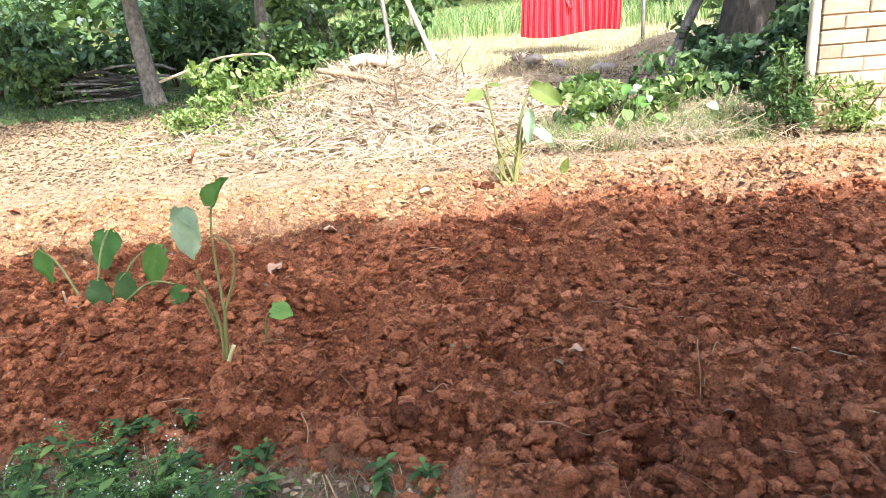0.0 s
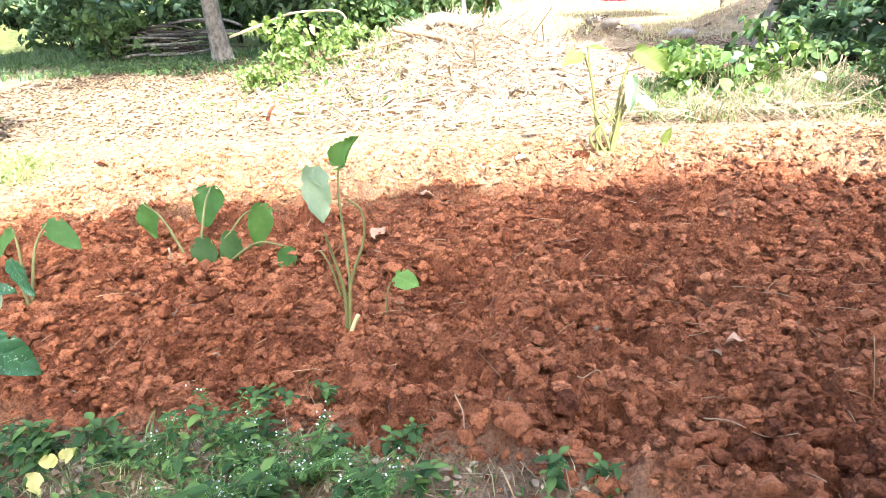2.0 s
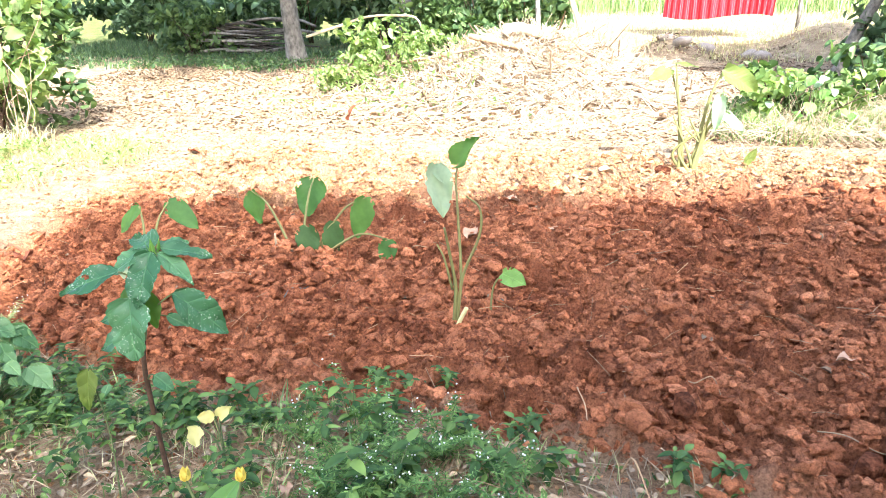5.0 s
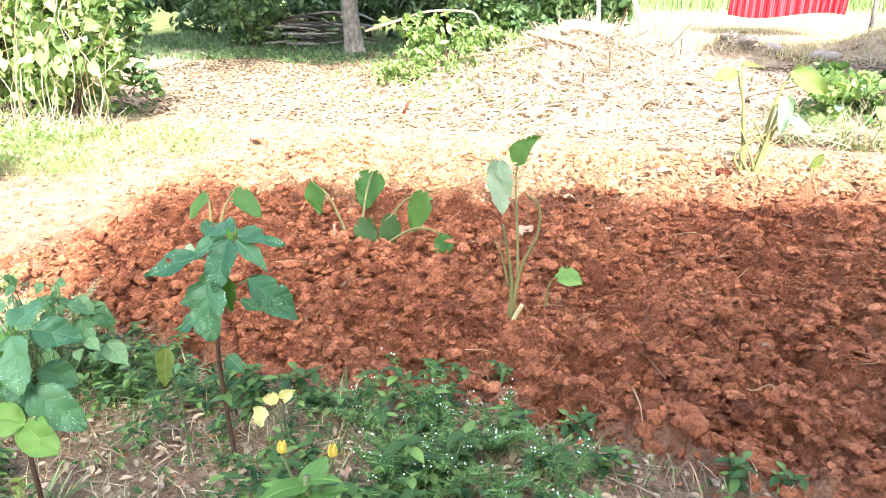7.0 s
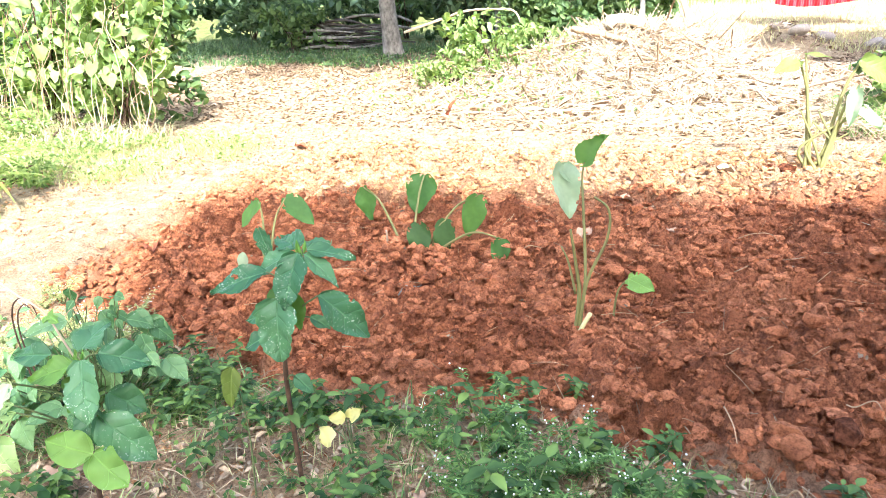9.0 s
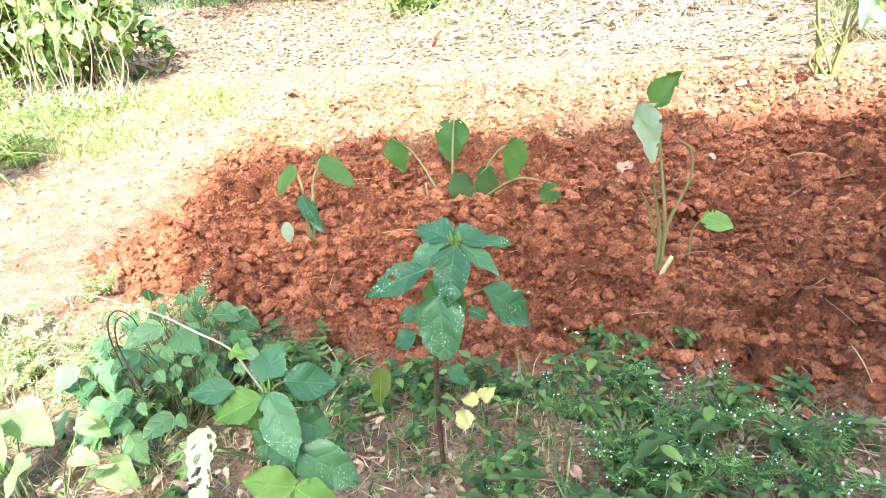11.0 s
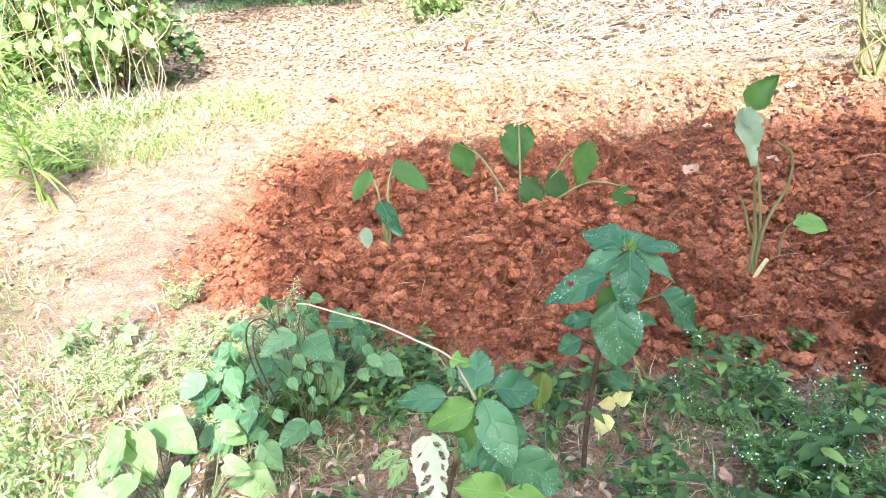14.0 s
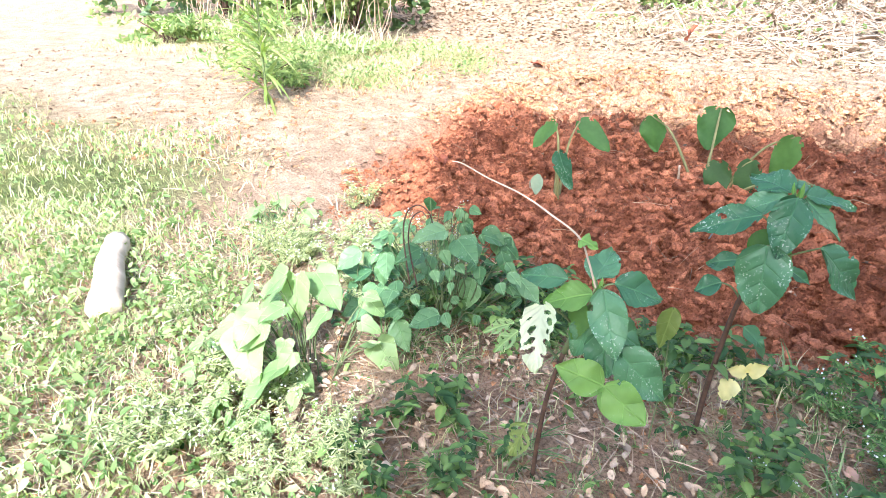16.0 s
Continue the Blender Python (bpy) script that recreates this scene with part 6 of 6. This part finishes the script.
for i, (dx, dy, dz, ox, oy, oz, s, w) in enumerate([(-0.049, 0.0, 0.175, -0.055, -0.03, 0.015, 0.054, 0.043), (-0.045, 0.02, 0.165, 0.05, -0.02, 0.06, 0.066, 0.046), (-0.075, -0.05, 0.175, -0.022, -0.03, -0.088, 0.080, 0.062)]):
    add_stem(yl, [(-0.03, 0, 0), (-0.04, dy * 0.6, dz * 0.7), (dx, dy, dz)], 0.003, 0.002, WEED_STEM, "stalk", 5)
    add_leaf(yl, (dx, dy, dz), (ox, oy, oz), s, w, YELLOW_LEAF, "heart" if i == 2 else "ovate", (0, -0.75, 0.6), 900 + i, cup=0.35, jag=0.05, wave=0.12, rows=16, cols=12, bites=2)
fl = plant("flowering_plant", -0.22, 0.59, "tall bright green plant with yellow flowers", "plant")
frng = random.Random(17)
add_stem(fl, [(0, 0, 0), (0.01, 0.0, 0.4), (0.0, 0.02, 0.84)], 0.007, 0.004, WEED_STEM, "stem", 7)
for i in range(22):
    a = i * 2.4
    z = 0.70 + 0.14 * i / 22
    ln = frng.uniform(0.04, 0.065)
    add_leaf(fl, (0.0, 0.02, z), (math.cos(a), math.sin(a), 0.35), ln, ln * 0.55, PALE_LEAF, "pointed", (0, 0, 1), 930 + i, rows=6, cols=4, droop=0.3)
for i, (dx, dy, dz) in enumerate([(-0.028, 0.02, 0.865), (0.03, 0.03, 0.865)]):
    st_ = add_stem(fl, [(0, 0.02, 0.78), (dx * 0.8, dy, dz - 0.02), (dx, dy, dz)], 0.002, 0.0015, WEED_STEM, "flower_stalk", 5)
    for k in range(5):
        a = k * 1.257
        add_leaf(st_, (dx, dy, dz), (math.cos(a) * 0.5, math.sin(a) * 0.5, 0.85), 0.017, 0.010, YELLOW_PETAL, "ovate", (math.cos(a), math.sin(a), 0.2), 910 + k, "petal", rows=4, cols=4)


# ---- weeds of the near edge ----
def weed_meshes(kind, seed):
    """Stem and foliage of one small weed, foot at the origin."""
    r = random.Random(seed)
    st, lv, fl_ = [], [], []
    if kind == "herb":
        for _ in range(r.randint(2, 4)):
            a, h = r.uniform(0, 6.28), r.uniform(0.10, 0.24)
            top = Vector((math.cos(a) * h * 0.5, math.sin(a) * h * 0.5, h))
            pts = curve_pts([(0, 0, 0), top * 0.5 + Vector((0, 0, 0.02)), top], 4)
            st.append(tube(pts, 0.003, 0.0015, 5))
            for k in range(5):
                q = pts[min(len(pts) - 1, 1 + 2 * k)]
                for s in (0, 3.14):
                    b = a + 1.57 * (k % 2) + s + r.uniform(-0.4, 0.4)
                    ln = r.uniform(0.035, 0.085)
                    lv.append(moved(leaf(ln, ln * 0.5, "ovate", 4, 4, 0.2, 0.35, seed=r.randrange(999)), aim(q, (math.cos(b), math.sin(b), r.uniform(-0.2, 0.5)))))
    elif kind == "ferny":
        for _ in range(10):
            a, h = r.uniform(0, 6.28), r.uniform(0.08, 0.24)
            top = Vector((math.cos(a) * h * 0.7, math.sin(a) * h * 0.7, h * 0.85))
            pts = curve_pts([(0, 0, 0), top * 0.5 + Vector((0, 0, 0.03)), top], 4)
            st.append(tube(pts, 0.0028, 0.001, 5))
            for q in pts[2:]:
                for _k in range(8):
                    b = r.uniform(0, 6.28)
                    ln = r.uniform(0.012, 0.038)
                    lv.append(moved(leaf(ln, ln * 0.26, "lance", 2, 2, 0.3, 0.3, seed=r.randrange(999)), aim(q, (math.cos(b), math.sin(b), r.uniform(-0.1, 0.8)))))
            if r.random() < 0.28:
                for _k in range(r.randint(2, 6)):
                    c = top + Vector((r.uniform(-0.035, 0.035), r.uniform(-0.035, 0.035), r.uniform(0.0, 0.035)))
                    v_, f_ = ico(1)
                    fl_.append(([Vector(p) * r.uniform(0.0026, 0.0046) + c for p in v_], [tuple(x) for x in f_]))
    else:
        for _ in range(26):
            a, h = r.uniform(0, 6.28), r.uniform(0.06, 0.20)
            b = r.uniform(0, 6.28)
            foot = (r.uniform(-0.03, 0.03), r.uniform(-0.03, 0.03), 0)
            lv.append(moved(leaf(h, 0.006, "lance", 4, 2, 0.3, 0.5, seed=r.randrange(999)), aim(foot, (math.cos(b) * 0.7, math.sin(b) * 0.7, 0.8))))
        st.append(tube([(0, 0, 0), (0.005, 0, 0.05)], 0.004, 0.001, 5))
    return merge(st), merge(lv), merge(fl_) if fl_ else None


def weed_base(kind, seed, mat, label, category):
    root = thing("weed" if kind != "grass" else "grass_tuft", (0, 0, -5), label, category, "weeds at the bed's edge")
    st, lv, fl_ = weed_meshes(kind, seed)
    tagged(put("stem", *st, WEED_STEM, root), kind="stuff")
    tagged(put("foliage", *lv, mat, root), kind="stuff")
    if fl_:
        tagged(put("flower_spray", *fl_, PETAL, root, "tiny white flower heads"), kind="stuff")
    return root


def in_weeds(x, y):
    return y < float(weed_edge(x)) - 0.02 and x < 0.75


rng = random.Random(77)
herbs = [weed_base("herb", 1000 + i, WEED, "small broad-leaved green weed", "weed") for i in range(6)]
ferns = [weed_base("ferny", 1100 + i, FERNY, "feathery weed with tiny white flower heads", "weed") for i in range(4)]
# These take the lit LAWN colour in place of FERNY.
pale_ferns = [weed_base("ferny", 1150 + i, LAWN, "feathery weed in the pale sunlit colour", "weed") for i in range(3)]
tufts = [weed_base("grass", 1200 + i, GRASS, "tuft of green grass", "grass") for i in range(4)]
placed = {id(o): False for o in herbs + ferns + pale_ferns + tufts}


def plant_one(ob, x, y, s):
    for px, py in ((-0.995, 1.55), (-1.32, 1.15)):
        if abs(x - px) < 0.16 and -0.32 < y - py < 0.05:
            s *= 0.6
    m = Matrix.LocRotScale((x, y, gzf(x, y) - 0.008), Euler((0, 0, rng.uniform(0, 6.28))), None)
    if not placed[id(ob)]:
        placed[id(ob)] = True
        ob.matrix_basis = m @ Matrix.Diagonal((s, s, s, 1))
        return
    c = copy_thing(ob, m)
    c.scale = (s, s, s)


n = 0
while n < 80:
    x, y = rng.uniform(-2.8, 0.7), rng.uniform(0.8, 2.2)
    bare = float(vnoise(x * 1.7, y * 1.7, 88))
    if not in_weeds(x, y) or bare < 0.46 or (x > -0.15 and rng.random() < 0.75) or (-2.0 < x < -1.4 and 1.05 < y < 1.5 and rng.random() < 0.85):
        continue
    plant_one(herbs[n % 6] if x > -2.05 else pale_ferns[n % 3], x, y, rng.uniform(0.35, 0.9))
    n += 1
n = 0
while n < 46:
    x, y = (rng.uniform(-2.9, -1.5), rng.uniform(1.7, 2.45)) if n % 2 else (rng.uniform(-0.95, 0.2), rng.uniform(1.3, 2.0))
    if y > float(weed_edge(x)) + 0.05:
        continue
    plant_one(pale_ferns[n % 3] if x < -2.0 else herbs[n % 6] if n % 5 else tufts[n % 4], x, y, rng.uniform(0.5, 0.95))
    n += 1
n = 0
while n < 34:
    x, y = rng.uniform(-1.7, -0.5), rng.uniform(0.7, 1.45)
    plant_one(herbs[n % 6] if n % 3 else tufts[n % 4], x, y, rng.uniform(0.4, 0.85))
    n += 1
n = 0
while n < 20:
    x, y = rng.gauss(-0.38, 0.17), rng.gauss(1.66, 0.11)
    if not in_weeds(x, y + 0.03):
        continue
    plant_one(ferns[n % 4], x, y, rng.uniform(0.55, 0.95))
    n += 1
for k in range(26):
    plant_one(herbs[k % 6], rng.uniform(-1.85, -1.2), rng.uniform(1.7, 2.1), rng.uniform(0.3, 0.65))
for k in range(18):
    plant_one(pale_ferns[k % 3], rng.uniform(-2.3, -1.68), rng.uniform(0.66, 1.05), rng.uniform(0.55, 0.95))
n = 0
while n < 60:
    x, y = rng.uniform(-3.2, 0.9), rng.uniform(0.5, 2.2)
    if not in_weeds(x, y):
        continue
    plant_one(tufts[n % 4], x, y, rng.uniform(0.6, 1.2))
    n += 1
for x, y, s in [(-0.42, 2.25, 0.8), (-0.27, 2.2, 0.6), (-0.52, 2.2, 0.7), (0.05, 2.05, 0.5), (0.48, 1.8, 0.7), (0.63, 1.8, 0.6), (-0.6, 2.36, 0.7)]:
    plant_one(herbs[0], x, y, s)

ec = scatter(3200, -3.3, 0.8, 0.3, 2.2, 90, lambda x, y: (y < weed_edge(x)) * (0.25 + 0.75 * clumps(x, y, 3.0, 89, 0.35, 0.6)))
ec[:, 2] += 0.012
stuff("creeping_weeds", flakes(ec, np.random.RandomState(91).uniform(0.015, 0.045, len(ec)), 0.5, 92, 0.55), WEED, "mat of tiny creeping weed leaves", "weeds")
stuff("edge_grass", blades(scatter(8500, -3.3, 0.9, 0.3, 2.2, 93, lambda x, y: (y < weed_edge(x)) * (0.15 + 0.85 * clumps(x, y, 2.6, 94))), 0.055, 0.0028, 95, 1.0), GRASS, "thin grass among the weeds", "grass")
es = scatter(4600, -3.3, 0.9, 0.3, 2.2, 96, lambda x, y: (y < weed_edge(x)) * 0.8)
es[:, 2] += 0.01
stuff("edge_straw", straws(es, 0.03, 0.17, 0.0016, 97, 0.35), STRAW, "dry straw among the weeds", "straw")

wd = scatter(3800, -3.3, 0.9, 0.4, 2.25, 196, lambda x, y: (y < weed_edge(x) + 0.08) * 1.0)
flat(stuff("weed_soil_crumbs", lumps(wd, 0.004 + 0.011 * np.random.RandomState(197).uniform(0, 1, len(wd)) ** 2, 7, 198, 0.2), SUNLIT_TAN_CRUMB, "crumbs of tan soil among the weeds", "soil"))
dg = scatter(4200, -3.3, 0.9, 0.3, 2.2, 199, lambda x, y: (y < weed_edge(x)) * (0.25 + 0.75 * clumps(x, y, 2.2, 194)))
stuff("withered_grass", blades(dg, 0.07, 0.003, 195, 1.0), DRYGRASS, "thin withered grass among the weeds", "grass")

# spiky long-leaved plant by the hedge
sp_ = plant("spiky_plant", -4.8, 3.65, "bright green plant with long narrow leaves", "plant")
rng = random.Random(33)
add_stem(sp_, [(0, 0, 0), (0.0, 0, 0.3), (0.02, 0, 1.1)], 0.014, 0.008, WEED_STEM, "stem")
for i in range(190):
    a, z = rng.uniform(0, 6.28), rng.uniform(0.10, 1.1)
    ln = rng.uniform(0.30, 0.58)
    add_leaf(sp_, (0, 0, z), (math.cos(a), math.sin(a), rng.uniform(-0.1, 0.9)), ln, 0.027, SPIKE, "lance", (0, 0, 1), 1300 + i, rows=6, cols=2, droop=0.28)

wl = scatter(3600, -3.3, 0.9, 0.3, 2.2, 98, lambda x, y: (y < weed_edge(x)) * 1.0)
wl[:, 2] += 0.012
stuff("edge_litter", flakes(wl, np.random.RandomState(99).uniform(0.010, 0.045, len(wl)), 0.5, 100, 0.6, 0.35, True), EDGE_LITTER, "dry fallen leaves among the weeds", "leaf litter")

# large pale leaves of the creeper beside the path
rng = random.Random(61)
cr = plant("creeper", 2.7, 8.05, "creeper with large pale sunlit leaves", "creeper")
for i in range(30):
    x, y, z = rng.uniform(-0.8, 0.9), rng.uniform(-0.15, 0.35), rng.uniform(0.12, 0.75)
    z *= 1 - 0.5 * abs(x)
    stalk = add_stem(cr, [(x * 0.5, y, 0.02), (x * 0.8, y, z * 0.8), (x, y, z)], 0.006, 0.003, WEED_STEM, "stalk", 5)
    sz = rng.uniform(0.10, 0.19)
    add_leaf(stalk, (x, y, z), (rng.uniform(-0.7, 0.7), -0.5, rng.uniform(-0.6, 0.1)), sz, sz * 0.85, PALE_LEAF if i % 3 else TARO_BACK, "shield", (rng.uniform(-0.3, 0.3), -0.4, 1), 1500 + i, rows=8, cols=6)
